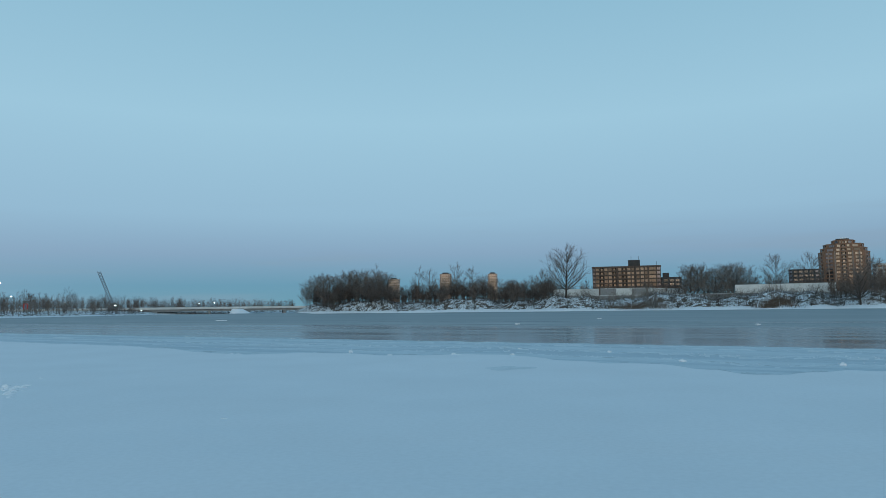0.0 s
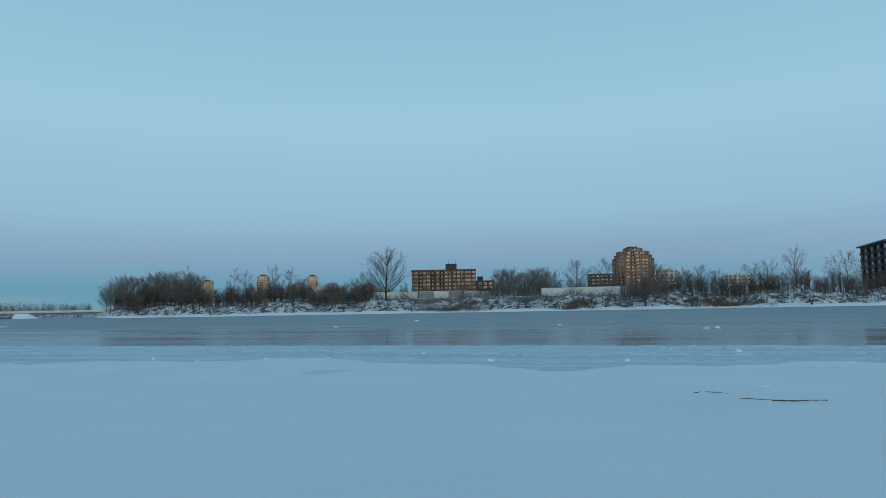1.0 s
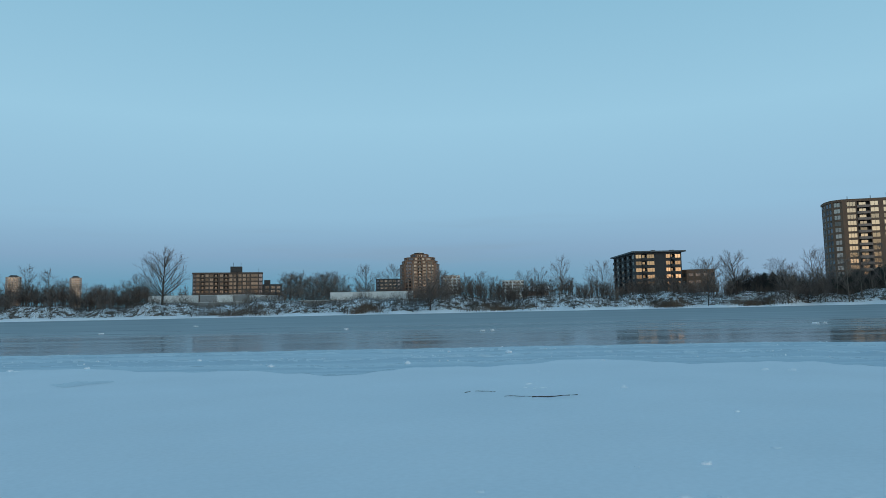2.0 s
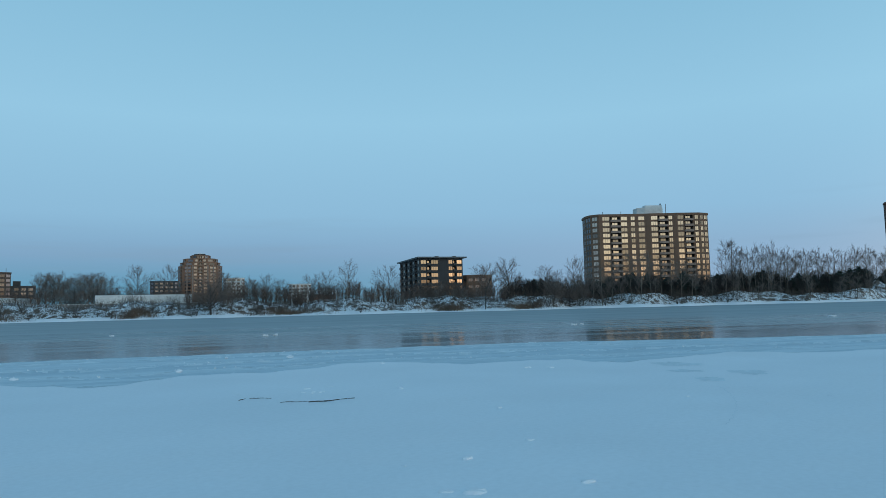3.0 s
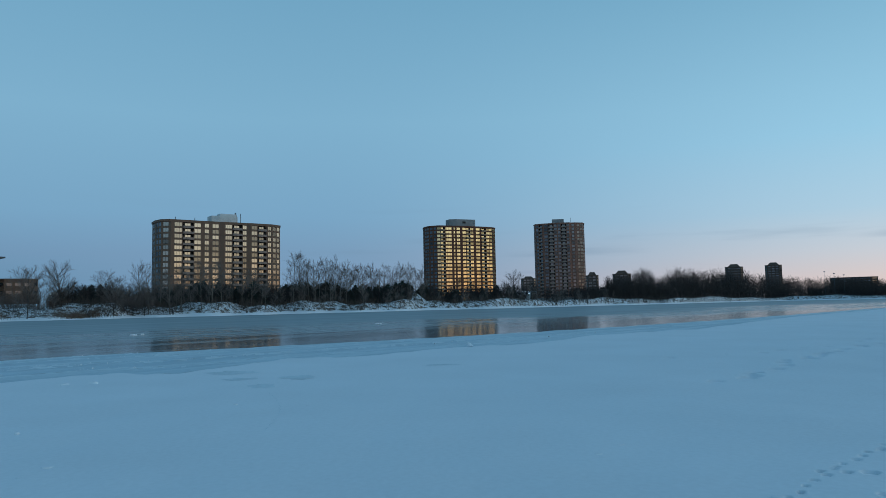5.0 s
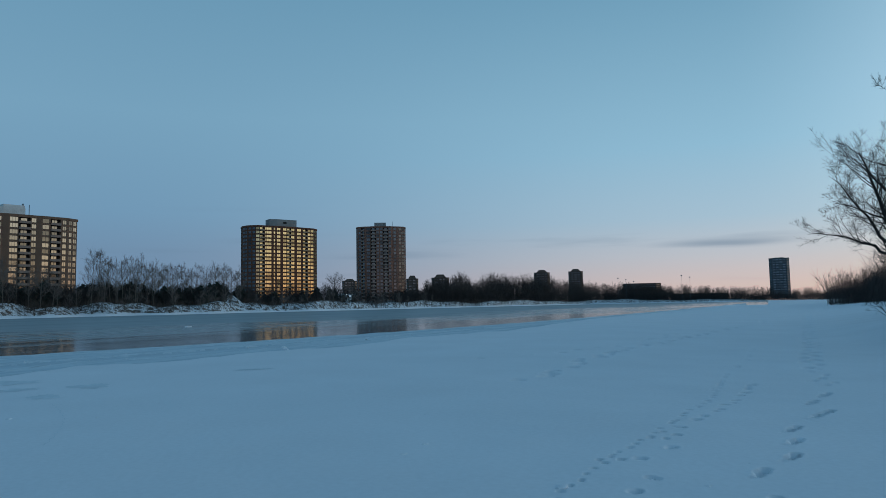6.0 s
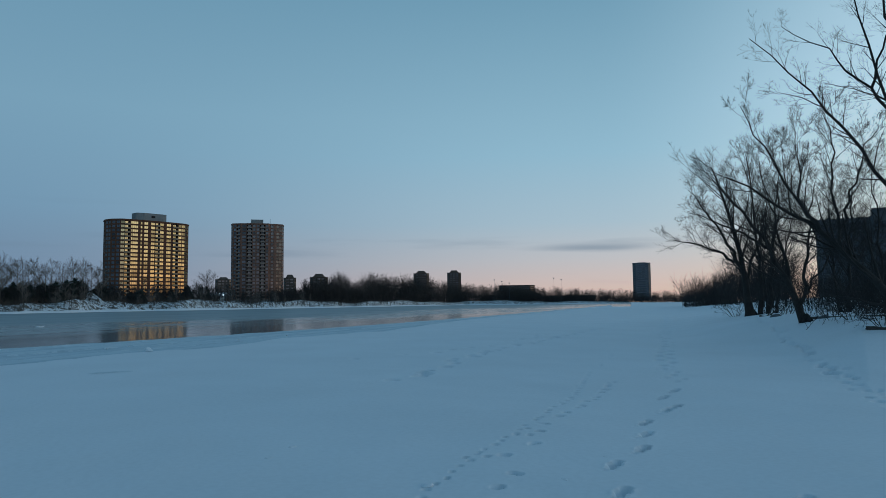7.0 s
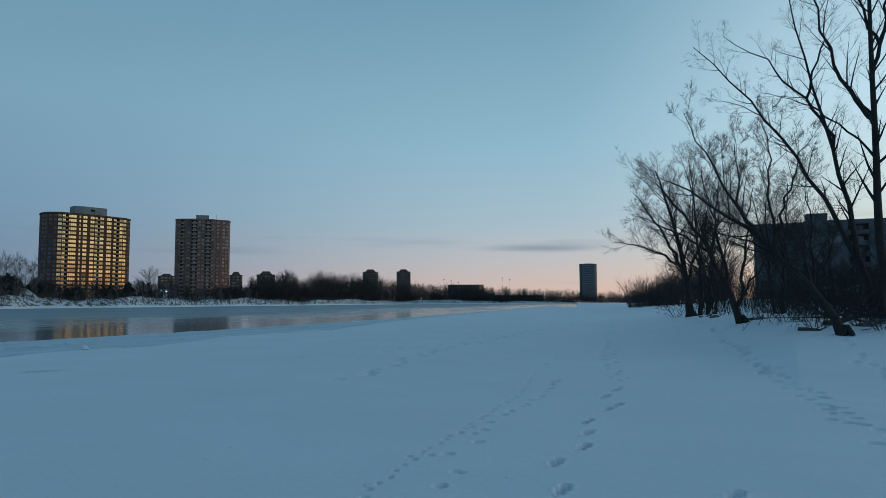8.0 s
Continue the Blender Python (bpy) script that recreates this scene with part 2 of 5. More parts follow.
def water_material():
    """Open water in streaks along the shelf; further out frosted ice and mist, both painted as one pale layer, take
    over.
    """
    m = bpy.data.materials.new("river_water")
    m.use_nodes = True
    nt = m.node_tree
    N, L = nt.nodes.new, nt.links.new
    p, out = nt.nodes["Principled BSDF"], nt.nodes["Material Output"]
    p.inputs["Base Color"].default_value = (.03, .045, .055, 1)
    p.inputs["IOR"].default_value = 1.33
    tc = N("ShaderNodeTexCoord")

    def noise_along(sx, sy, detail, shift=0.0):
        mp, nz = N("ShaderNodeMapping"), N("ShaderNodeTexNoise")
        mp.vector_type = "TEXTURE"
        mp.inputs["Location"].default_value = (shift, 0, 0)
        mp.inputs["Rotation"].default_value = (0, 0, radians(90 - RIVER))
        mp.inputs["Scale"].default_value = (1 / sx, 1 / sy, 1)
        nz.inputs["Scale"].default_value, nz.inputs["Detail"].default_value = 1.0, detail
        L(tc.outputs["Object"], mp.inputs[0]); L(mp.outputs[0], nz.inputs["Vector"])
        return nz.outputs["Fac"]

    def spread(v, lo, hi, a, b):
        r = N("ShaderNodeMapRange")
        for k, x in zip(("From Min", "From Max", "To Min", "To Max"), (lo, hi, a, b)):
            r.inputs[k].default_value = x
        L(v, r.inputs["Value"])
        return r.outputs[0]

    def plus(a, b):
        n = N("ShaderNodeMath"); n.operation = "ADD"
        L(a, n.inputs[0]); L(b, n.inputs[1])
        return n.outputs[0]

    def along(v):
        n = N("ShaderNodeVectorMath"); n.operation = "DOT_PRODUCT"; n.inputs[1].default_value = v
        L(tc.outputs["Object"], n.inputs[0])
        return n.outputs["Value"]
    q = plus(along(N2), spread(noise_along(.012, .06, 4), .35, .65, -15, 15))
    q = plus(q, spread(noise_along(.04, .5, 4, 40), .35, .65, -14, 14))
    q = plus(q, spread(along(U2), 15, 90, 0, 9))
    skin_mist = N("ShaderNodeMapRange"); skin_mist.interpolation_type = "SMOOTHSTEP"
    skin_mist.inputs["From Min"].default_value, skin_mist.inputs["From Max"].default_value = 27, 84
    skin_mist.inputs["To Min"].default_value, skin_mist.inputs["To Max"].default_value = .06, .60
    L(q, skin_mist.inputs["Value"])
    L(spread(skin_mist.outputs[0], .06, .60, .13, .38), p.inputs["Roughness"])
    bp = N("ShaderNodeBump")
    bp.inputs["Strength"].default_value, bp.inputs["Distance"].default_value = 0.10, 0.02
    L(noise_along(.5, 2.2, 3), bp.inputs["Height"]); L(bp.outputs[0], p.inputs["Normal"])
    # Pale diffuse colour for frosted ice, and for mist that veils the reflections.
    frost, col = N("ShaderNodeBsdfDiffuse"), N("ShaderNodeMix")
    col.data_type = "RGBA"
    col.inputs[6].default_value, col.inputs[7].default_value = (.36, .415, .45, 1), (.47, .52, .55, 1)
    L(spread(noise_along(.02, .12, 4, 90), .35, .65, 0, 1), col.inputs[0]); L(col.outputs[2], frost.inputs[0])
    mx = N("ShaderNodeMixShader")
    L(skin_mist.outputs[0], mx.inputs[0]); L(p.outputs[0], mx.inputs[1]); L(frost.outputs[0], mx.inputs[2])
    L(mx.outputs[0], out.inputs[0])
    return m


WATER = water_material()


# ---- mesh helpers ----
def mesh_object(name, verts, faces, mats, parent=None, label="", indices=None, smooth=False):
    me = bpy.data.meshes.new(name)
    me.from_pydata([tuple(v) for v in verts], [], faces)
    for m in (mats if isinstance(mats, (list, tuple)) else [mats]):
        me.materials.append(m)
    if indices is not None:
        me.polygons.foreach_set("material_index", indices)
    if smooth:
        me.polygons.foreach_set("use_smooth", [True] * len(me.polygons))
    me.update()
    ob = new(name, me)
    if parent:
        ob.parent = parent
    if label:
        ob["label"] = label
    return ob


def part(name, bm, mat, parent, label=""):
    me = bpy.data.meshes.new(name)
    bm.to_mesh(me)
    bm.free()
    me.materials.append(mat)
    ob = new(name, me)
    ob.parent = parent
    if label:
        ob["label"] = label
    return ob


def share(name, me, parent, m):
    ob = new(name, me)
    ob.parent = parent
    ob.matrix_local = m
    return ob


def box(x0, x1, y0, y1, z0, z1, bevel=0.0):
    bm = bmesh.new()
    bmesh.ops.create_cube(bm, size=1)
    for v in bm.verts:
        v.co = Vector((x0 + (v.co.x + .5) * (x1 - x0), y0 + (v.co.y + .5) * (y1 - y0), z0 + (v.co.z + .5) * (z1 - z0)))
    if bevel:
        bmesh.ops.bevel(bm, geom=bm.edges[:], offset=bevel, segments=1, affect="EDGES")
    return bm


def prism(points, z0, z1):
    bm = bmesh.new()
    lo = [bm.verts.new((x, y, z0)) for x, y in points]
    hi = [bm.verts.new((x, y, z1)) for x, y in points]
    n = len(points)
    for i in range(n):
        bm.faces.new((lo[i], lo[(i + 1) % n], hi[(i + 1) % n], hi[i]))
    bm.faces.new(hi)
    bm.faces.new(lo[::-1])
    bmesh.ops.recalc_face_normals(bm, faces=bm.faces[:])
    return bm


def root(name, m, label, category, group=""):
    ob = new(name)
    ob.empty_display_size = 0.5
    ob.matrix_world = m
    return tagged(ob, label, category, group)


# ---- the ground: one sheet to the horizon, with the river's bed cut into it ----
def snow_edge(b):
    """How far the lasting snow on the ice reaches, by bearing."""
    q = 19.6 + 1.3 * math.sin(b * 0.16 + 1.0) + 0.6 * math.sin(b * 0.47) + 0.5 * noise.noise((b * 0.5, 3, 1))
    q -= 2.6 * math.exp(-((b - 84) / 8) ** 2)
    return min(260.0, (q - 0.045 * max(0, b - 60)) / max(0.03, math.cos(radians(b - 34))))


def ice_edge(b):
    q = 29.5 - 0.16 * max(0, b - 55) + 0.35 * noise.noise((b * 0.6, 7, 2))
    return min(420.0, q / max(0.03, math.cos(radians(b - 34))))


def far_shore(b):
    if b < -11:
        keys = [(-180, 420), (-60, 330), (-34, 330), (-26, 420), (-22, 500), (-11.5, 520), (-11, 330)]
        for (b0, d0), (b1, d1) in zip(keys, keys[1:]):
            if b0 <= b <= b1:
                return d0 + (d1 - d0) * (b - b0) / (b1 - b0)
    wob = 1 + 0.012 * math.sin(b * 0.55) + 0.008 * math.sin(b * 1.7 + 1)
    return min(900.0, 230 * wob / max(0.12, math.cos(radians(b - 34))))


def near_bank(b, r):
    """The near bank's height: it rises where the trees stand."""
    c = max(0.0, min(1.0, (b - 124.0) / 11.0)) if b > 0 else 1.0
    c = c * c * (3 - 2 * c)
    line = 27 + max(0, 138 - b) * 2.2
    t = max(0.0, min(1.0, (r - line * 0.5) / 18.0))
    return c * (t * t * (3 - 2 * t) * 0.95 + max(0, min(r, 120) - line - 14) * 0.013)


TRACKS = []
walker = [(132.6, 6.8), (120.75, 6.74), (120.35, 7.72), (122.49, 8.53), (122.83, 9.43), (122.89, 10.27), (124.51, 11.4), (125.2, 11.8), (124.33, 12.75), (125.16, 13.75), (125.75, 15.56), (125.0, 16.3), (125.55, 17.36), (124.9, 18.2)]
for b, r in walker:
    TRACKS.append((b, r, 0.062, 0.16))
    TRACKS.append((b + 0.25, r * 1.016, 0.05, 0.13))
    TRACKS.append((b - 0.25, r * 0.984, 0.045, 0.09))
    TRACKS.append((b - 0.7, r * 0.972, 0.03, 0.03))
r = 19.0
while r < 75:
    TRACKS.append((125.0 + 0.9 * math.sin(r * 0.5) * 6 / r + (0.5 if len(TRACKS) % 2 else -0.5) * 16 / r, r, 0.095 + .0012 * r, 0.2))
    r += 0.62 + 0.006 * r
rnd = random.Random(5)


def trail(points, step, size, deep, wander):
    """Prints one after another along a line of (bearing, distance)."""
    walked = 0.0
    for (b0, r0), (b1, r1) in zip(points, points[1:]):
        p, q = at(b0, r0), at(b1, r1)
        n = max(1, int((q - p).length / step))
        for k in range(n):
            c = p.lerp(q, (k + rnd.uniform(-.2, .2)) / n) + Vector((rnd.gauss(0, wander), rnd.gauss(0, wander), 0))
            TRACKS.append((math.degrees(math.atan2(c.x, c.y)), c.xy.length, size * rnd.uniform(.8, 1.2), deep * rnd.uniform(.9, 1.7)))


trail([(105.4, 6.46), (107.2, 6.89), (108.7, 7.32), (109.9, 7.91), (111.1, 8.4), (112.4, 8.96), (113.4, 9.45), (115.1, 10.53), (116.8, 11.86), (118.1, 13.5), (119.1, 16.65), (120.5, 20.77), (121.2, 25.93)], .17, .030, .05, .035)
trail([(111.7, 6.79), (112.9, 7.38), (112.2, 8.05), (114.4, 8.63), (114.6, 9.27), (115.5, 9.93), (116.5, 10.55), (118.1, 11.51), (119.4, 12.74), (121.0, 15.31)], .44, .055, .07, .03)
trail([(111.7, 6.79), (112.9, 7.38), (112.2, 8.05), (114.4, 8.63), (114.6, 9.27), (115.5, 9.93), (116.5, 10.55), (118.1, 11.51), (119.4, 12.74), (121.0, 15.31)], .50, .035, .05, .06)
trail([(142.6, 9.8), (141.51, 11.11), (139.28, 12.98), (136.89, 15.84), (134.83, 20.8), (132.65, 31.1), (130.4, 46)], .36, .08, .10, .13)
trail([(141.6, 10.6), (138.3, 14.2), (134.9, 20.2), (132.9, 30)], .45, .075, .09, .16)
trail([(143.17, 16.9), (142.11, 19.5), (140.69, 22.9), (137.5, 26)], .5, .09, .10, .12)
trail([(104.6, 15.5), (110.1, 22.2), (114.8, 29.9), (117.9, 36.4), (121.3, 50.9), (123.0, 64.8)], .62, .15, .13, .14)
trail([(102.0, 22.0), (111.0, 27.2), (116.0, 38.0), (121.0, 62)], 1.1, .13, .08, .2)


def build_ground():
    bs = list(np.arange(-180, -40, 4.0)) + list(np.arange(-40, 98, 0.6)) + list(np.arange(98, 147, 0.17)) + list(np.arange(147, 180, 3.0))
    nb = len(bs)
    rings = []
    for b in bs:
        e = snow_edge(b) if -85 < b < 122.8 else 260.0
        e5 = min(e * 0.97, 48.0)
        rr = list(np.geomspace(0.35, 5, 12, endpoint=False)) + list(np.geomspace(5, min(14, e5 * .7), 190, endpoint=False)) + list(np.geomspace(min(14, e5 * .7), e5, 110, endpoint=False)) + list(np.geomspace(e5, e, 20))
        wet = -85 < b < 122.8
        sh = max(far_shore(b), e + 20) if wet else e + 60
        zs = [0.0] * len(rr)
        rr += [e + 0.12] + list(np.linspace(e + 1, sh - 1, 8))
        zs += [-0.9 if wet else 0.0] * 9
        for k, d in enumerate((0, 1.5, 3, 5, 7, 9, 11, 13, 16, 20, 26, 34, 45, 60, 90, 140)):
            rr.append(sh + d * (1 if d < 60 else sh / 230))
            bank = 4.2 + 0.9 * math.sin(b * 0.8) + 0.5 * math.sin(b * 2.3)
            if b < -11:
                bank = 1.6
            if b > 114:
                bank = 0.5 + (bank - 0.5) * max(0, (124.4 - b) / 10.4)
            t = min(1.0, d / 14.0)
            z = -0.05 + 0.45 * min(1, d / 1.5) + (bank - 0.4) * t * t * (3 - 2 * t) + 1.4 * min(1, max(0, d - 20) / 40)
            zs.append(z if wet else 0.0)
        last, zl = rr[-1], zs[-1]
        for d in (1.4, 2.2, 3.5, 6, 9):
            rr.append(max(last * d, 500 * d) if d < 9 else 4600.0)
            zs.append(zl)
        rings.append((np.array(rr), np.array(zs)))
    nr = len(rings[0][0])
    R = np.array([x[0] for x in rings]); Z = np.array([x[1] for x in rings])
    B = np.array(bs)[:, None] * np.ones((1, nr))
    for i, b in enumerate(bs):
        wet = -85 < b < 122.8
        for j in range(nr):
            r, z = R[i, j], Z[i, j]
            x, y = r * math.sin(radians(b)), r * math.cos(radians(b))
            if j < 332 or not wet:
                z += 0.035 * noise.noise((x * 0.25, y * 0.25, 0)) + 0.012 * noise.noise((x * 1.3, y * 1.3, 5))
                z += near_bank(b, r)
            elif j > 340:
                z += (0.5 * noise.noise((x * 0.4, y * 0.4, 9)) + 0.28 * noise.noise((x * 0.08, y * 0.08, 4))) * min(1, max(0, (z - 0.1)))
            Z[i, j] = z
    X, Y = R * np.sin(np.radians(B)), R * np.cos(np.radians(B))
    for b, r, size, deep in TRACKS:
        x, y = r * math.sin(radians(b)), r * math.cos(radians(b))
        i0, i1 = np.searchsorted(bs, [b - 3, b + 3])
        win = slice(max(0, i0), min(nb, i1)), slice(12, 332)
        d2 = ((X[win] - x) ** 2 + (Y[win] - y) ** 2) / size ** 2
        Z[win] += -deep * np.exp(-d2 ** 2.2) + 0.06 * deep * np.exp(-(np.sqrt(d2) - 1.5) ** 2 * 5)
    verts = np.stack([X, Y, Z], 2).reshape(-1, 3)
    faces = []
    for i in range(nb):
        a, b2 = i * nr, ((i + 1) % nb) * nr
        faces += [(a + j, a + j + 1, b2 + j + 1, b2 + j) for j in range(nr - 1)]
    verts = np.vstack([verts, [[0, 0, 0.0]]])
    faces += [(len(verts) - 1, i * nr, ((i + 1) % nb) * nr) for i in range(nb)]
    wild = [1 if (k % (nr - 1)) > 342 and -85 < bs[k // (nr - 1)] < 122.8 else 0 for k in range(nb * (nr - 1))] + [0] * nb
    ob = mesh_object("ground", verts.tolist(), faces, [SNOW, BANK], indices=wild, smooth=True)
    return tagged(ob, "blue-white snow over river ice and low banks, crossed by tracks", "ground", kind="structure")


build_ground()


def ground_far(b, d):
    """The far bank's height at a bearing, d metres behind the water's edge."""
    bank = 4.2 + 0.9 * math.sin(b * 0.8) + 0.5 * math.sin(b * 2.3)
    if b < -11:
        bank = 1.6
    if b > 114:
        bank = 0.5 + (bank - 0.5) * max(0, (124.4 - b) / 10.4)
    t = max(0.0, min(1.0, d / 14.0))
    return -0.05 + 0.45 * min(1, d / 1.5) + (bank - 0.4) * t * t * (3 - 2 * t) + 1.4 * min(1, max(0, d - 20) / 40)


def build_water():
    bs = list(np.arange(-95, 124, 1.5)) + [122.8]
    verts = [at(b, min(snow_edge(b), 240) * 0.9 if b > -85 else 15, -0.10) for b in bs] + [at(b, 4300 if b > 118 else 1600, -0.10) for b in bs]
    n = len(bs)
    ob = mesh_object("water", verts, [(i, n + i, n + i + 1, i + 1) for i in range(n - 1)], WATER)
    if ob.data.polygons[0].normal.z < 0:
        ob.data.flip_normals()
    return tagged(ob, "still river water, open along the ice, with grey ice and painted mist beyond", "water", kind="structure")


build_water()


def build_ice():
    lanes = ((.12, .05), (.30, .07), (.50, .13), (.57, .08), (.79, .11), (.92, .06))
    bs = np.arange(-80, 121.6, 0.33)
    cells = 84

    def line(n, b):
        return lanes[n][0] + 0.05 * noise.noise((b * .12, n * 3, 1)) + 0.008 * noise.noise((b * 1.1, n * 3, 1))

    def strong(n, b):
        return max(.1, 0.5 + 1.1 * noise.noise((b * .9, n * 5, 3)))
    verts, faces, kinds = [], [], []
    for b in bs:
        e0, e1 = snow_edge(b) - 1.2, ice_edge(b)
        here = [(line(n, b), strong(n, b) * (.7 + .9 * noise.noise((b * 6.1, n, 5)))) for n in range(len(lanes))]
        for k in range(cells):
            f = k / (cells - 1)
            d = e0 + (e1 - e0) * f
            z = -0.045 + 0.02 * noise.noise((*at(b, d).xy * 0.5, 2)) + .008 * noise.noise((*at(b, d).xy * 2.6, 7))
            for n, (mid, rise) in enumerate(here):
                z += max(0, 1 - abs(f - mid) / 0.017) * lanes[n][1] * max(0, rise)
            verts.append(at(b, d, z))
            if k < cells - 1 and b < bs[-1]:
                kind = 0
                # Crests take frost; strips behind them take the painted shadow line.
                for n, (mid, rise) in enumerate(here):
                    if abs(f + .006 - mid) < .009 and rise > .2:
                        kind = 2
                    elif .012 < f + .006 - mid < .05 * (.6 + noise.noise((b * .9, n, 8))) and noise.noise((b * .5, n * 4, 2)) > -.2 and not kind:
                        kind = 1
                kinds.append(kind)
        if b < bs[-1]:
            kinds.append(0)
        verts.append(at(b, e1 + 0.02, -0.3))
    n = cells + 1
    for i in range(len(bs) - 1):
        for k in range(n - 1):
            a = i * n + k
            faces.append((a, a + 1, a + n + 1, a + n))
    ob = mesh_object("ice_shelf", verts, faces, [ICE, RIDGE_SHADOW, FROST], indices=kinds, smooth=True)
    return tagged(ob, "grey-blue thin ice with low frost ridges along open water", "river ice", kind="structure")


build_ice()


# ---- buildings ----
def window_mesh(w, h, pane, bars=1):
    """A pane set back in its frame and mullions, one shell, facing -y."""
    t = 0.07
    xs = [-w / 2, -w / 2 + t]
    for k in range(bars):
        x = -w / 2 + w * (k + 1) / (bars + 1)
        xs += [x - 0.04, x + 0.04]
    xs += [w / 2 - t, w / 2]
    zs = [0, t, h - t, h]
    v, f, mi, key = [], [], [], {}

    def vert(i, j, y):
        if (i, j, y) not in key:
            key[i, j, y] = len(v)
            v.append((xs[i], y, zs[j]))
        return key[i, j, y]
    front, back = -0.08, -0.02
    for i in range(len(xs) - 1):
        for j in range(3):
            glazed = j == 1 and i % 2 == 1
            y = back if glazed else front
            f.append((vert(i, j, y), vert(i + 1, j, y), vert(i + 1, j + 1, y), vert(i, j + 1, y)))
            mi.append(1 if glazed else 0)
            if glazed:
                ring = [(i, j), (i + 1, j), (i + 1, j + 1), (i, j + 1)]
                for (a, b), (c, d) in zip(ring, ring[1:] + ring[:1]):
                    f.append((vert(a, b, front), vert(c, d, front), vert(c, d, back), vert(a, b, back)))
                    mi.append(0)
    me = bpy.data.meshes.new("window")
    me.from_pydata(v, [], f)
    me.materials.append(FRAME)
    me.materials.append(pane)
    me.polygons.foreach_set("material_index", mi)
    return me


def balcony_mesh(w, out, mat):
    """A tray: slab with a solid parapet round it, facing -y."""
    a, b = w / 2, w / 2 - 0.12
    v = [(x, y, z) for z in (-0.12, 0.95) for x, y in ((-a, -out), (a, -out), (a, 0.1), (-a, 0.1))]
    v += [(x, y, z) for z in (0.95, 0.08) for x, y in ((-b, -out + 0.12), (b, -out + 0.12), (b, 0.02), (-b, 0.02))]
    f = [(3, 2, 1, 0)]
    for o, p in ((0, 4), (4, 8), (8, 12)):
        f += [(o + k, o + (k + 1) % 4, p + (k + 1) % 4, p + k) for k in range(4)]
    f.append((12, 13, 14, 15))
    me = bpy.data.meshes.new("balcony")
    me.from_pydata(v, [], f)
    me.materials.append(mat)
    return me


CACHE = {}


def facade(thing, x0, y0, x1, y1, cols, base, floors, storey, wall, pane, sill=0.62, head=2.46, verts=None, faces=None, mats=None, balcony=None, proud=0.9):
    """One flat stretch of wall with its columns: letters w window, n narrow window, b balcony, p pier; the numbers are their shares."""
    dx, dy = x1 - x0, y1 - y0
    length = math.hypot(dx, dy)
    tx, ty = dx / length, dy / length
    nx, ny = ty, -tx
    total = sum(c[1] for c in cols)
    yaw = math.degrees(math.atan2(ty, tx))

    def quad(u0, u1, z0, z1, d0=0.0, d1=0.0, m=0):
        o = len(verts)
        for u, z, d in ((u0, z0, d0), (u1, z0, d1), (u1, z1, d1), (u0, z1, d0)):
            verts.append((x0 + tx * u - nx * d, y0 + ty * u - ny * d, z))
        faces.append((o, o + 1, o + 2, o + 3))
        mats.append(m)

    def level(u0, u1, z, d0, d1, up):
        o = len(verts)
        for u, d in ((u0, d0), (u1, d0), (u1, d1), (u0, d1)):
            verts.append((x0 + tx * u - nx * d, y0 + ty * u - ny * d, z))
        faces.append((o, o + 1, o + 2, o + 3) if up else (o + 3, o + 2, o + 1, o))
        mats.append(0)
    u = 0.0
    for kind, share_ in cols:
        w = length * share_ / total
        if kind == "p":
            quad(u, u + w, base, base + floors * storey)
            u += w
            continue
        deep = 1.3 if kind == "b" else 0.16
        lo, hi = (0.12, 2.55) if kind == "b" else (sill, head)
        for k in range(floors):
            z = base + k * storey
            quad(u, u + w, z, z + lo)
            quad(u, u + w, z + hi, z + storey)
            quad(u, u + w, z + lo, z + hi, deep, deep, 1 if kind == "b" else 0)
            quad(u, u, z + lo, z + hi, 0, deep)
            quad(u + w, u + w, z + lo, z + hi, deep, 0)
            level(u, u + w, z + lo, 0, deep, True)
            level(u, u + w, z + hi, 0, deep, False)
            cx, cy = x0 + tx * (u + w / 2), y0 + ty * (u + w / 2)
            if kind == "b":
                key = ("b", round(w, 1), wall.name)
                if key not in CACHE:
                    CACHE[key] = balcony_mesh(w, proud, balcony or wall)
                share("balcony", CACHE[key], thing, pose(cx, cy, z, 0, 0, yaw))
                ww, off = w * 0.55, deep - 0.06
                key = ("w", round(ww, 1), 2.0, pane.name)
                if key not in CACHE:
                    CACHE[key] = window_mesh(ww, 2.0, pane, 1)
                share("window", CACHE[key], thing, pose(cx - nx * off, cy - ny * off, z + 0.3, 0, 0, yaw))
            else:
                key = ("w", round(w, 1), round(hi - lo, 2), pane.name)
                if key not in CACHE:
                    CACHE[key] = window_mesh(w - 0.04, hi - lo - 0.04, pane, 0 if w < 1.5 else (1 if w < 3.2 else 2))
                share("window", CACHE[key], thing, pose(cx - nx * 0.1, cy - ny * 0.1, z + lo + 0.02, 0, 0, yaw))
        u += w


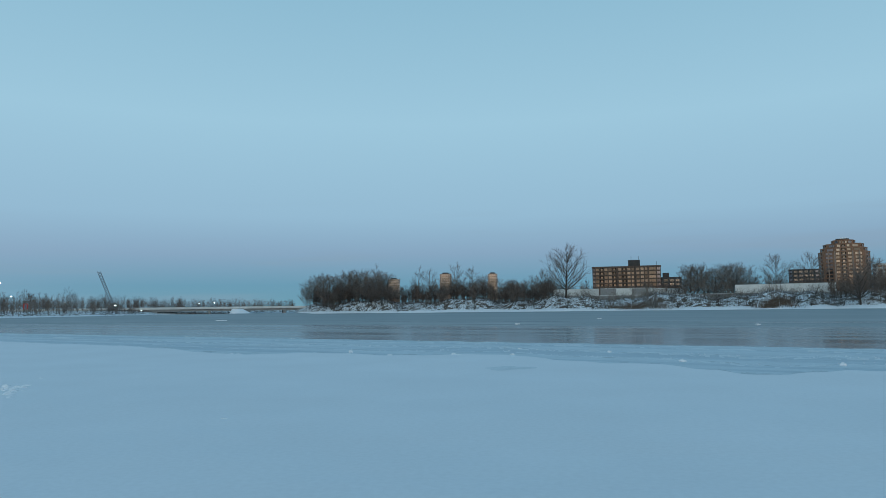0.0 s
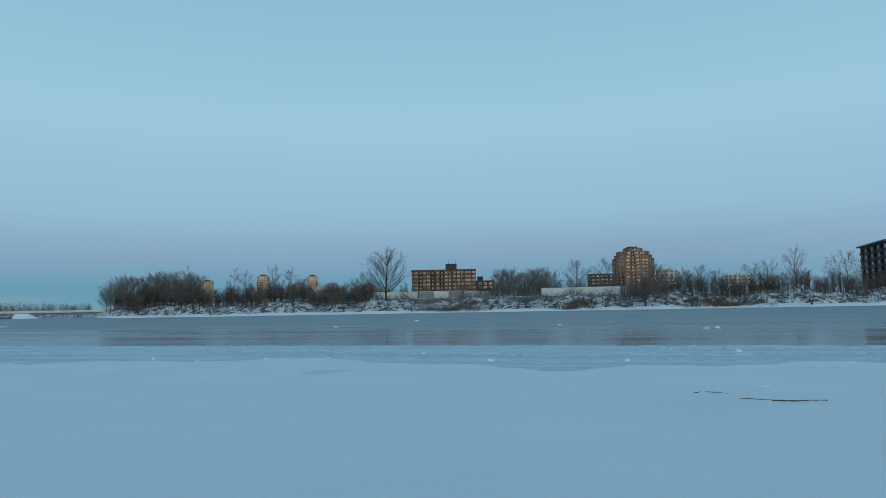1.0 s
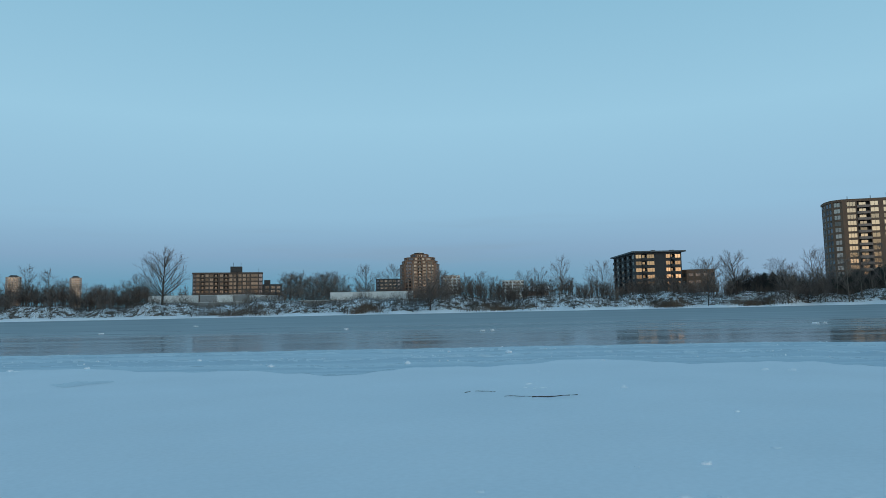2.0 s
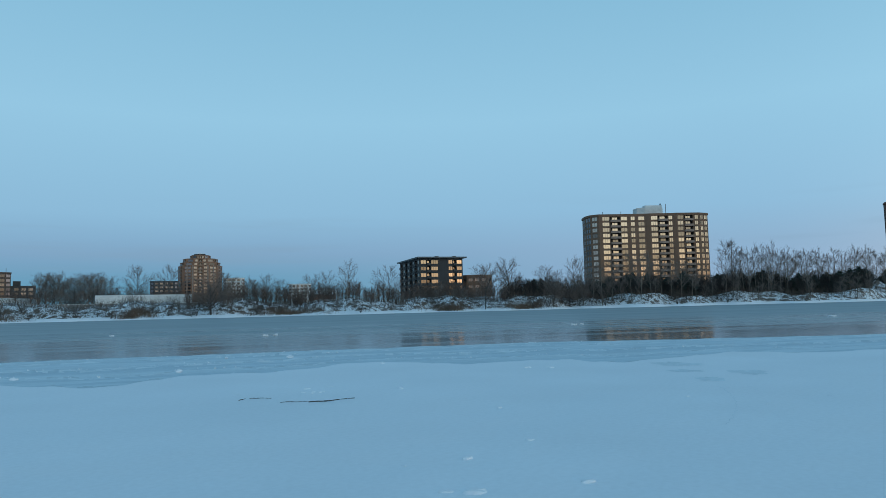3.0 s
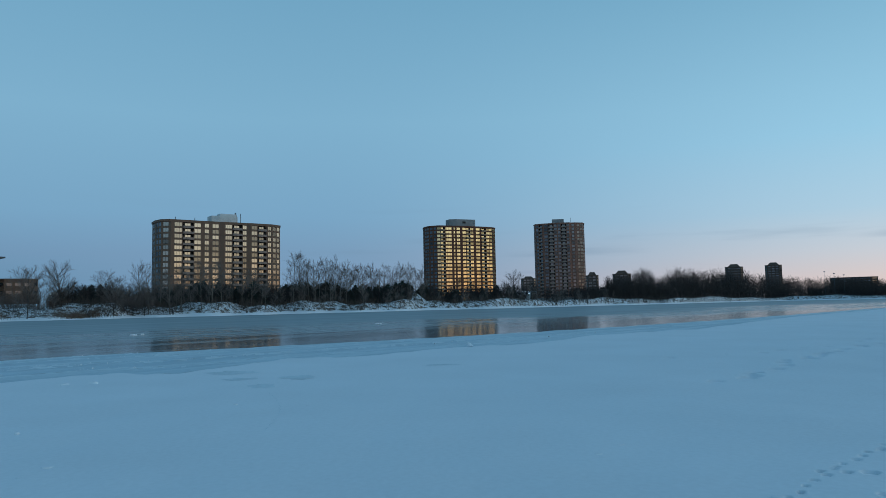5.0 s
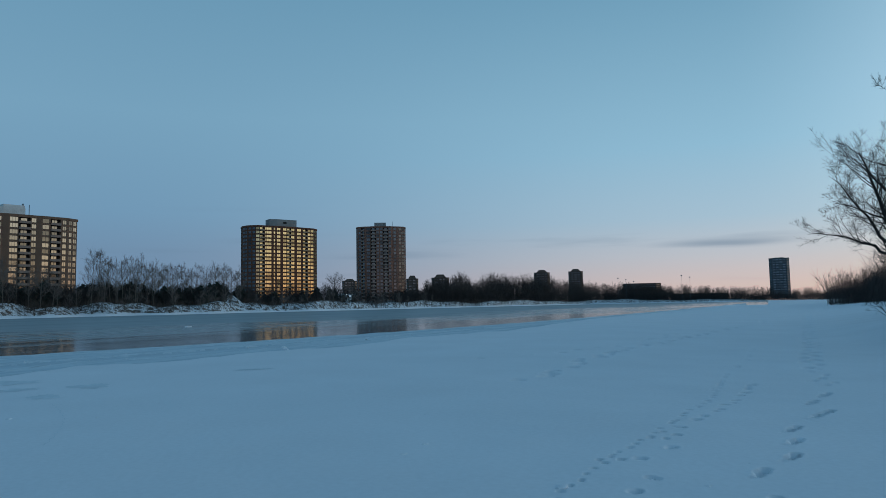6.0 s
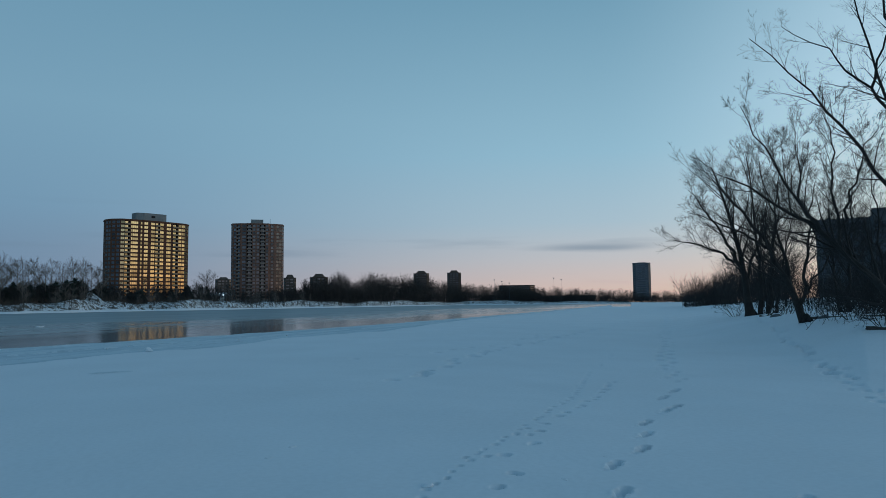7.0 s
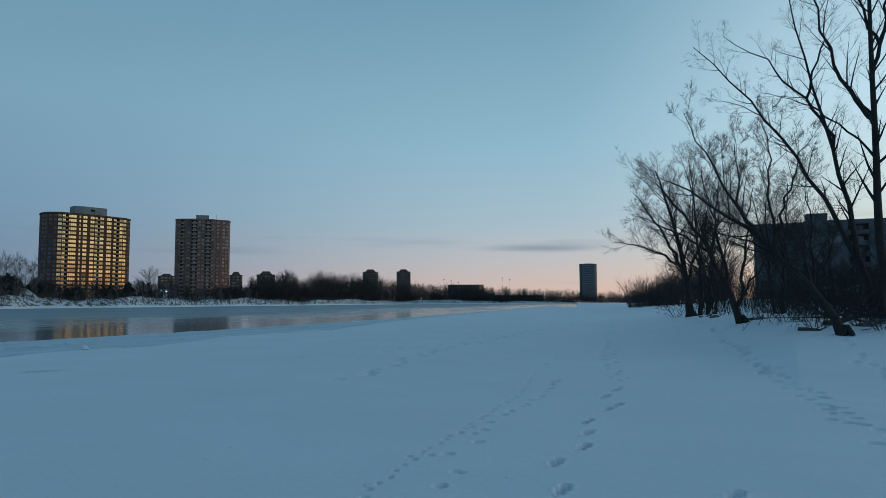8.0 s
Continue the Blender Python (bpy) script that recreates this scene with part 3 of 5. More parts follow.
def building(name, facing, depth, right, ground, label, outline, patterns, floors, storey, wall, pane, base=0.0, recess=None, roof_up=1.0, wide=1.0, panes={}, **kw):
    """A block whose front looks back along a bearing; outline: its plan, front from left to right, in metres; patterns: one for each side."""
    m = pose(0, 0, 0, 0, 0, -facing) @ Matrix.Translation((right, depth, ground))
    thing = root(name, m, label, "apartment building")
    verts, faces, mats = [], [], []
    outline = [(x * wide, y) for x, y in outline]
    n = len(outline)
    for i, cols in enumerate(patterns):
        (x0, y0), (x1, y1) = outline[i], outline[(i + 1) % n]
        facade(thing, x0, y0, x1, y1, cols or [("p", 1)], base, floors, storey, wall, panes.get(i, pane), verts=verts, faces=faces, mats=mats, **kw)
    mesh_object("wall", verts, faces, [wall, recess or RECESS_SHADE], thing, indices=mats)
    top = base + floors * storey
    if base > 0:
        part("base_storey", prism(outline, -3, base), GREY_CONCRETE, thing)
    cx, cy = sum(p[0] for p in outline) / n, sum(p[1] for p in outline) / n
    rim = [(cx + (x - cx) * 1.012, cy + (y - cy) * 1.012) for x, y in outline]
    part("roof", prism(rim, top, top + roof_up), wall, thing)
    return thing, top + roof_up


def roof_of(thing):
    return [c for c in thing.children if c.name.startswith("roof")][0]


P = lambda text: [(t[0], float(t[1:])) for t in text.split()]


def tower_a():
    """The wide fifteen-storey slab."""
    o = [(-28.0, 17), (-28.6, 9), (-27.6, 3.4), (-24.5, 0.4), (-3.6, 0.6), (-1.9, -0.3), (8.2, -0.6), (9.9, -1.3), (20.0, -1.0), (25.0, 1.6), (26.6, 7.5), (26, 17)]
    pats = [P("p1 w2 p1 w2 p1"), P("p1 w2 p1 w2 p.6"), P("p.6 w2 p.8"), P("p1.4 w3 p.4 b4.3 p.2 w2.7 p1.5 w1.8 p1.4 w2.7 p.4"), P("p1"), P("p.5 w3 p.3 b4.4 p.3 w1.8"), P("p1"), P("p.4 w3 p.6 b4.6 p.9 w1.8 p.4"), P("p.8 w1.3 p.6 w1.5 p.3"), P("p.6 w2 p1 w2 p.6"), P("p1 w2 p2 w2 p1")]
    # Left-end panes take grey glass: their duller reflection is put into the tint.
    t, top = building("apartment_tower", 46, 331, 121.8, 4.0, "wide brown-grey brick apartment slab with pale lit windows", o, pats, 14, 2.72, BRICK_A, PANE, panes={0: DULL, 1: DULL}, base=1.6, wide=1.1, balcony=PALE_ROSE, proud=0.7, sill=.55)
    pent = part("penthouse", prism([(-6.5, 5), (-3, 3.5), (5.5, 3.5), (6.5, 5), (6.5, 11), (-6.5, 11)], top, top + 3.4), CONCRETE, t, "pale rooftop plant room")
    part("vent", prism([(-2.5, 4.6), (6, 4.6), (6, 9), (-2.5, 9)], top + 3.4, top + 4.6), CONCRETE, pent)
    part("flue", box(5.2, 5.8, 5, 5.6, top + 4.6, top + 5.5), STEEL, pent)
    for x in (-24, -15, 7.5):
        part("antenna", box(x - .12, x + .12, 3.5, 3.74, top, top + (1.6 if x < 0 else 5.0)), STEEL, roof_of(t))


def tower_b():
    o = [(-22.4, 20), (-24.0, 13), (-23.2, 6), (-19.6, 1.2), (-17.8, 0.2), (-3.5, -0.6), (10.0, 0.2), (18.6, 1.6), (22.6, 5.2), (23.6, 11), (22, 20)]
    pats = [P("p1 w2 p1 w2 p1"), P("p.7 w2 p.7 w2 p.7"), P("p.7 w2 p1 w2 p.7"), P("w1"), P("b3.1 p.6 n1 w3.3 p1.4 w1.1 p1.1 w2.4 p1.2"), P("p.5 w2.2 p.3 b2.6 w2.2 p1.6 w2.6 p.6"), P("p.5 b2.8 p.3 w1.7 p.2 w1.6"), P("w2.2 p.5 w2.2 p.3"), P("p.6 w2 p.8 w2"), P("p1 w2 p3 w2 p1")]
    # Left-end panes take black glass: that end's shade is put into the tint.
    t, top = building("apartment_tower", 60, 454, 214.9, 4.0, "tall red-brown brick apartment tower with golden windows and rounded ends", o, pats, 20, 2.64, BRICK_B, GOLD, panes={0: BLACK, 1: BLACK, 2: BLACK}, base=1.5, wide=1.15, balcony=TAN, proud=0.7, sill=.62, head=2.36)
    pent = part("penthouse", prism([(-10.5, 6), (-6, 4), (9.2, 4), (9.2, 13), (-10.5, 13)], top, top + 5.4), GREY_CONCRETE, t, "grey rooftop plant room")
    part("louvre", box(-1.2, 1.4, 3.9, 4.05, top + 2.4, top + 3.8), RECESS_SHADE, pent, "dark louvre")


def tower_c():
    o = [(-17, 16), (-18.4, 9), (-17.2, 4.2), (-11.4, 1.6), (-7.6, 1.2), (-7.4, 0), (7.5, 0), (8.6, 1.8), (11.8, 2.2), (17.2, 5.0), (18.6, 11), (17, 18)]
    pats = [P("p1 w2 p1 w2 p1"), P("p.6 w2 p.6 w1.6 p.4"), P("p.8 w1.6 p.6 b2.6 p.8"), P("p.6 w2 p.4"), P("p1"), P("b4 p.5 w2 p.9 w2 p.5 b4 p.4 w2"), P("p1"), P("p.6 w1.6 p.6"), P("p1.6 w1.8 p.5 w1.8 p.3"), P("p.6 w2 p.8 w2 p.4"), P("p1 w2 p1 w2 p1")]
    # Front panes are darkened, left ones greyer: the uneven reflection sits in the tints.
    t, top = building("apartment_tower", 93, 535, -1.2, 4.0, "tall rose-brown brick apartment tower with stacked balconies", o, pats, 21, 2.66, BRICK_C, SHADED_PANE, panes={0: DULL, 1: DULL, 2: DULL}, base=2.5, wide=1.04, balcony=PALE_ROSE, proud=0.9)
    part("penthouse", prism([(-5, 4), (4, 4), (4, 11), (-5, 11)], top, top + 3.2), GREY_CONCRETE, t, "grey rooftop plant room")
    part("antenna", box(9, 9.2, 5, 5.2, top, top + 4), STEEL, roof_of(t))


def dark_block():
    o = [(-10.9, 40), (-10.9, 0.0), (-1.2, 0.0), (3.0, -0.9), (10.9, -0.2), (10.9, 40)]
    pats = [P("p1 b3 p1 w2 p1 b3 p1 w2 p1 b3 p1 w2 p1 b3 p1 w2 p1"), P("p.4 w2 p.2 b1.5 p.2 w2.6 p.3"), P("p1"), P("p.4 w2 p.3 b1.5 p.3 w2.6 p.4"), None]
    t, top = building("apartment_block", 32, 325, 99.8, 6.3, "dark brick six-storey apartment block with broad flat roof", o, pats, 6, 3.15, BRICK_E, DUSK, roof_up=0.25, proud=0.8)
    slab = part("roof_slab", box(-12.4, 12.6, -2.0, 41, top + 0.004, top + 0.62), ROOFING, t, "dark overhanging roof slab")
    for x in (-1, 8):
        part("vent", box(x, x + 1.6, 6, 8, top + 0.62, top + 1.5), ROOFING, slab)


def middle_block():
    o = [(-23.5, 14), (-23.5, 1.6), (-21.5, 0.4), (-6.8, 0.4), (-6.2, 1.0), (5.2, 1.0), (5.8, 0), (14.2, -0.6), (19.8, -0.6), (22.6, 1.6), (22.6, 14)]
    pats = [P("p1 w2 p1 w2 p1"), P("p.4 w2"), P("p.4 w2 p.6 b2.2 p.6 w2 p.6 w2 p.6 b2.2 p.4"), P("p1"), P("p.4 w1.8 p.6 b2.2 p.6 w1.8 p.6 w1.4 p.4"), P("p1"), P("p.4 w2 p.6 w2 p.6 w1.6 p.4"), P("p.4 w3.4 p.4"), P("p.2 w2 p.2"), P("p1 w2 p1")]
    # Two faces get lighter panes; their brighter reflection is put into the tint.
    t, top = building("apartment_block", 15, 500, -1.6, 6.0, "brown brick eight-storey apartment block with dark roof house", o, pats, 8, 2.75, BRICK_F, SHADED_PANE, panes={1: DIM, 8: DIM})
    part("penthouse", box(1, 9, 3, 10, top, top + 4.2), BRICK_E, t, "dark rooftop house")
    for x in (3, 8, 20):
        part("antenna", box(x, x + .25, 5, 5.25, top, top + 7 if x < 20 else top + 3), STEEL, roof_of(t))
    low = [(23, 12), (23, 3), (36, 3), (36, 12)]
    w, top2 = building("apartment_block", 15, 500, -1.6, 6.0, "low dark brick wing beside the brown block", low, [None, P("p1 w2 p1 w2 p1 w2 p1"), None], 5, 2.75, BRICK_E, DULL)
    part("roof_house", box(24, 28, 5, 10, top2, top2 + 3), BRICK_E, w)


def stepped_tower():
    """Octagonal tiers that step in towards the top."""
    m = pose(0, 0, 0, 0, 0, -30) @ Matrix.Translation((0, 610, 6))
    t = root("stepped_tower", m, "orange-brown brick apartment tower stepped in tiers at its top", "apartment building")
    z = 0.0
    for half, floors in ((17.6, 12), (16.0, 1), (14.0, 1), (8.3, 1)):
        o = [(-half, 26), (-half, 14), (-half * 0.8, 4), (-half * 0.35, 0), (half * 0.35, 0), (half * 0.8, 4), (half, 14), (half, 26)]
        o = [(x, y + (17.6 - half) * 0.6) for x, y in o]
        verts, faces, mats = [], [], []
        pats = [P("p1 w2 p1"), P("p1 w2 p1 b2 p1"), P("p.8 w2 p.6"), P("p.6 w1.6 p.8 b2 p.8 w1.6 p.6"), P("p.6 w2 p.8"), P("p1 b2 p1 w2 p1"), P("p1 w2 p1")]
        for i, cols in enumerate(pats):
            # Left faces get the shaded tint, the others a lighter one.
            facade(t, *o[i], *o[i + 1], cols, z, floors, 2.85, BRICK_D, SHADED_PANE if i < 3 else DIM, verts=verts, faces=faces, mats=mats, balcony=PALE_ROSE, proud=0.5)
        mesh_object("tier", verts, faces, [BRICK_D, RECESS_SHADE], t, indices=mats)
        z += floors * 2.85
        part("terrace", prism([(x * 1.01, y) for x, y in o], z, z + 0.5), BRICK_D, t)
        z += 0.2
    part("roof_house", box(-5, 4, 10, 18, z + .3, z + 1.4), BRICK_E, t, "dark roof house")
    part("chimney", box(-2, 3, 12, 16, z + 1.4, z + 2.2), SNOW, t, "snow on the roof house")
    for x, y in ((-10.4, 1.9), (-5.9, -.25), (5.9, -.25), (10.4, 1.9), (14.6, 5.4)):
        part("column", box(x - .45, x + .45, y - .3, y + .5, 0, 34.8), PALE_ROSE, t, "pale concrete column")


def far_tower(bearing, d, width, top, label, wall=BRICK_C, pane=DULL, hat=3.0, deep=None, low=3.0, floors=None, cap=None):
    h = top - low - hat
    floors = floors or max(3, int(h / 3.0))
    dp = deep or width
    o = [(-width / 2, dp), (-width / 2, width * .12), (-width * .36, 0), (width * .36, 0), (width / 2, width * .12), (width / 2, dp)]
    n = max(2, int(width / 5))
    pats = [P("p1 w2 p1"), P("p.5 w2 p.5"), P("p.7 " + "w2 p.9 " * n), P("p.5 w2 p.5"), P("p1 w2 p1")]
    t, tp = building("apartment_tower", bearing, d, 0, low, label, o, pats, floors, h / floors, wall, pane, sill=0.8, head=min(2.4, h / floors - 0.4), roof_up=0.6)
    if hat:
        bm = prism([(-width * .34, dp * .15), (width * .34, dp * .15), (width * .34, dp * .85), (-width * .34, dp * .85)], tp, tp + hat - 0.6)
        for v in bm.verts:
            if v.co.z > tp + .1:
                v.co.x, v.co.y = v.co.x * .55, dp / 2 + (v.co.y - dp / 2) * .55
        part("roof_house", bm, cap or wall, t)


tower_a()
tower_b()
tower_c()
dark_block()
middle_block()
stepped_tower()
FAR = "distant brick apartment tower beyond the trees"
for b, w, top in ((-4.0, 22, 59), (0.25, 22, 68), (4.1, 18, 67)):
    far_tower(b, 1300, w, top, "distant apartment tower glowing warm above bare trees", BRICK_W, DIM, 3.5, cap=BRICK_E)
for b, d, w, top, hat in ((90.3, 800, 17, 34, 3), (95.4, 760, 13, 35, 4), (97.7, 720, 18, 34, 4), (106.0, 900, 20, 45, 4), (108.7, 980, 19.6, 49, 4)):
    far_tower(b, d, w, top, FAR, BRICK_F, SHADED_PANE, hat)
far_tower(113.8, 1010, 52, 27, "long low brick apartment block behind bare woods", BRICK_F, SHADED_PANE, 0, 16)
far_tower(123.7, 960, 23, 54, "lone dark apartment tower at the river bend", BRICK_G, DULL, 1.5)
far_tower(118.0, 960, 70, 11, "long low dark building with a flat roof behind the woods", BRICK_E, BLACK, 0, 16, 3.0, 3)
far_tower(32.5, 640, 18, 31, "pale low apartment block behind bare trees", CONCRETE, DULL, 0, 14, 4)
far_tower(37.6, 640, 20, 25, "pale low apartment block behind bare trees", CONCRETE, DULL, 0, 14, 4)
far_tower(27.4, 600, 21, 27, "low dark brick block beside the stepped tower", BRICK_E, DULL, 0, 14, 6)
far_tower(52.0, 360, 15, 17.2, "low brown flat-roofed row of flats", BRICK_A, SHADED_PANE, 0, 12, 6.5)
# the dark block behind the near bank's trees
NB = [(-16, 20), (-16, 0), (-4, 0), (-4, -2), (16, -2), (40, 0), (40, 20)]
t, tp = building("apartment_block", 136, 205, 16, 2.0, "dark eight-storey apartment block behind the riverside trees", NB, [P("p1 w2 p1 w2 p1"), P("p.6 w2 p1 w2 p.6"), P("p1"), P("p.6 w2 p1 w2 p1 b3 p1 w2 p.6"), P("p.6 w2 p1 w2 p1 b3 p1 w2 p.6"), P("p1 w2 p1")], 7, 2.75, BRICK_G, BLACK)
part("roof_house", box(-3, 2, 4, 10, tp, tp + 2.6), BRICK_G, t)


def wall_run(name, b0, d0, b1, d1, z, h, label, panels=None):
    """A long garden wall of concrete with a coping, in bays."""
    p0, p1 = at(b0, d0), at(b1, d1)
    dx = p1 - p0
    length = dx.length
    t = root(name, Matrix.Translation((p0.x, p0.y, z)) @ pose(0, 0, 0, 0, 0, math.degrees(math.atan2(dx.y, dx.x))), label, "wall")
    n = max(3, int(length / 6))
    for k in range(n):
        a = length * k / n
        mat = CONCRETE if not panels or panels[k % len(panels)] == "c" else GREY_CONCRETE
        part("panel", box(a + 0.02, a + length / n - 0.02, 0, 0.35, -2.5, h, 0.02), mat, t)
    part("coping", box(0, length, -0.06, 0.41, h + 0.003, h + 0.18), CONCRETE, t)


wall_run("garden_wall", 9.0, 300, 12.6, 300, 6.1, 2.5, "long pale concrete wall along the bank top")
wall_run("garden_wall", 12.7, 298, 16.4, 298, 6.1, 2.5, "concrete wall with alternating dark and pale bays", "dcddcdd")
wall_run("garden_wall", 16.4, 298, 19.2, 330, 6.1, 2.5, "long pale concrete wall along the bank top")
wall_run("garden_wall", 22.7, 300, 29.4, 300, 6.1, 2.9, "long pale concrete wall with snow on its coping")


def bridge():
    m = Matrix.Translation(at(-18, 500)) @ pose(0, 0, 0, 0, 0, 18)
    t = root("road_bridge", m, "low concrete girder bridge with snowy deck over the river", "bridge")
    part("deck", box(-200, 75, 0, 12, 3.2, 3.75), GREY_CONCRETE, t)
    part("girder", box(-200, 75, 0.8, 2.0, 1.7, 3.196), GREY_CONCRETE, t)
    part("parapet", box(-200, 75, -0.2, 0.15, 3.2, 4.6), CONCRETE, t)
    for x in (-160, -115, -75, -38, -4, 22, 46, 68):
        part("pier", box(x - 0.9, x + 0.9, 1, 11, -1.5, 1.7, 0.15), GREY_CONCRETE, t)
    bm = bmesh.new()
    bmesh.ops.create_cone(bm, cap_ends=True, segments=14, radius1=9, radius2=3.5, depth=4.2)
    for v in bm.verts:
        v.co += Vector((14 + 3 * (v.co.z < 0), -2.5, 0.9))
    part("abutment_snow", bm, SNOW, t, "heap of ploughed snow against the abutment")


bridge()


def crane():
    t = root("crane", Matrix.Translation(at(-25.3, 500, 2.0)) @ pose(0, 0, 0, 0, 0, 25), "tall lattice boom crane parked beside the bridge", "crane")
    part("cab", box(-2.6, 2.6, -2, 2, 1.2, 4.4, 0.3), STEEL, t)
    part("track", box(-3, 3, -2.6, -1.6, 0, 1.2, 0.3), ROOFING, t)
    part("track", box(-3, 3, 1.6, 2.6, 0, 1.2, 0.3), ROOFING, t)
    top = Vector((-8.2, 0, 26))
    foot = Vector((0.6, 0, 3.6))
    v, f = [], []

    def bar(a, b, r):
        d = (b - a).normalized()
        s = d.orthogonal().normalized()
        w = d.cross(s)
        o = len(v)
        for p in (a, b):
            v.extend([p + s * r, p + w * r, p - s * r, p - w * r])
        f.extend([(o + k, o + (k + 1) % 4, o + 4 + (k + 1) % 4, o + 4 + k) for k in range(4)])
    for k in range(12):
        a, b = foot.lerp(top, k / 12), foot.lerp(top, (k + 1) / 12)
        for sx, sy in ((-.9, -.9), (.9, -.9), (.9, .9), (-.9, .9)):
            bar(a + Vector((sx, sy, 0)), b + Vector((sx, sy, 0)), 0.24)
        bar(a + Vector((-.9, -.9, 0)), b + Vector((.9, -.9, 0)), 0.18)
        bar(a + Vector((.9, -.9, 0)), b + Vector((-.9, -.9, 0)), 0.18)
    mesh_object("boom", v, f, STEEL, t)


crane()


# ---- trees ----
def grow(rng, p, d, length, radius, level, spec, segs):
    """One limb and, from it, the next smaller ones."""
    n = spec["steps"][level]
    step = length / n
    pts = [p.copy()]
    rad = [radius]
    for k in range(n):
        d = (d + Vector((rng.gauss(0, 1), rng.gauss(0, 1), rng.gauss(0, 1))) * spec["wob"][level] + Vector((0, 0, spec["up"][level]))).normalized()
        p = p + d * step
        r1 = max(spec["thin"], radius * (1 - (k + 1) / n * spec["taper"]))
        segs.append((pts[-1], p, rad[-1], r1, level, k == n - 1))
        pts.append(p)
        rad.append(r1)
    if level + 1 < len(spec["steps"]):
        for k in range(spec["kids"][level]):
            f = rng.uniform(spec["clear"][level], 1.0)
            i = min(n - 1, int(f * n))
            q = pts[i].lerp(pts[i + 1], f * n - i)
            ax = (pts[i + 1] - pts[i]).normalized()
            side = Vector((rng.gauss(0, 1), rng.gauss(0, 1), rng.gauss(0, .6)))
            side = (side - ax * side.dot(ax)).normalized()
            ang = radians(rng.uniform(*spec["angle"]))
            nd = (ax * math.cos(ang) + side * math.sin(ang)).normalized()
            grow(rng, q, nd, length * spec.get("sub", spec["ratio"]) * rng.uniform(0.6, 1.1) * (1.15 - 0.5 * f), max(spec["thin"], rad[i] * spec.get("slim", .6)), level + 1, spec, segs)


def tubes(segs, sides, blade=None):
    """Tapered tubes; the last piece of a limb runs out to a point. Twigs of the blade's level are three-cornered slivers."""
    v, f = [], []
    turn = [(math.cos(2 * math.pi * k / sides), math.sin(2 * math.pi * k / sides)) for k in range(sides)]
    for a, b, r0, r1, level, end in segs:
        d = (b - a)
        if d.length < 1e-5:
            continue
        d.normalize()
        s = d.orthogonal().normalized()
        w = d.cross(s)
        o = len(v)
        if level == blade:
            c, n = math.cos(o * 1.7), math.sin(o * 1.7)
            e = (s * c + w * n) * r0 * 1.3
            v.extend([a - e, a + e, b])
            f.append((o, o + 1, o + 2))
            continue
        v.extend([a + (s * c + w * n) * r0 for c, n in turn])
        if end:
            v.append(b)
            f.extend([(o + k, o + (k + 1) % sides, o + sides) for k in range(sides)])
        else:
            v.extend([b + (s * c + w * n) * r1 for c, n in turn])
            f.extend([(o + k, o + (k + 1) % sides, o + sides + (k + 1) % sides, o + sides + k) for k in range(sides)])
    return v, f


def tree(name, seed, spec, label, m, bark=BARK, twig=TWIG, stems=None, cut=1, category="tree", group=""):
    """A bare tree: trunk and limbs in one mesh, its twigs in another."""
    rng = random.Random(seed)
    segs = []
    spine = []
    for p, d, length, radius in stems or [((0, 0, -0.3), (0, 0, 1), spec["height"], spec["radius"])]:
        p = Vector(p)
        if spine and p.z > 0.4:
            p = min(spine, key=lambda q: abs(q.z - p.z))
        grow(rng, p, Vector(d).normalized(), length, radius, 0, spec, segs)
        if not spine:
            spine = [q[1].copy() for q in segs if q[4] == 0]
    t = root(name, m, label, category, group)
    v, f = tubes([q for q in segs if q[4] <= cut], 4 if spec.get("flat") else 6)
    mesh_object("trunk", v, f, bark, t, smooth=True)
    v, f = tubes([s for s in segs if s[4] > cut], 3, len(spec["steps"]) - 1 if spec.get("flat") else None)
    mesh_object("crown", v, f, twig, t)
    return t


SHRUB = dict(height=4, radius=.06, steps=[4, 3, 1], wob=[.12, .2, .22], up=[.02, .05, .04], kids=[7, 6], clear=[.1, .1], angle=(20, 55), ratio=.62, taper=.8, thin=.014, slim=.55, flat=True)


def bow(a, c, b, f):
    """A place along the bow from a to b that bends towards c."""
    return a * ((1 - f) ** 2) + c * (2 * f * (1 - f)) + b * (f * f)


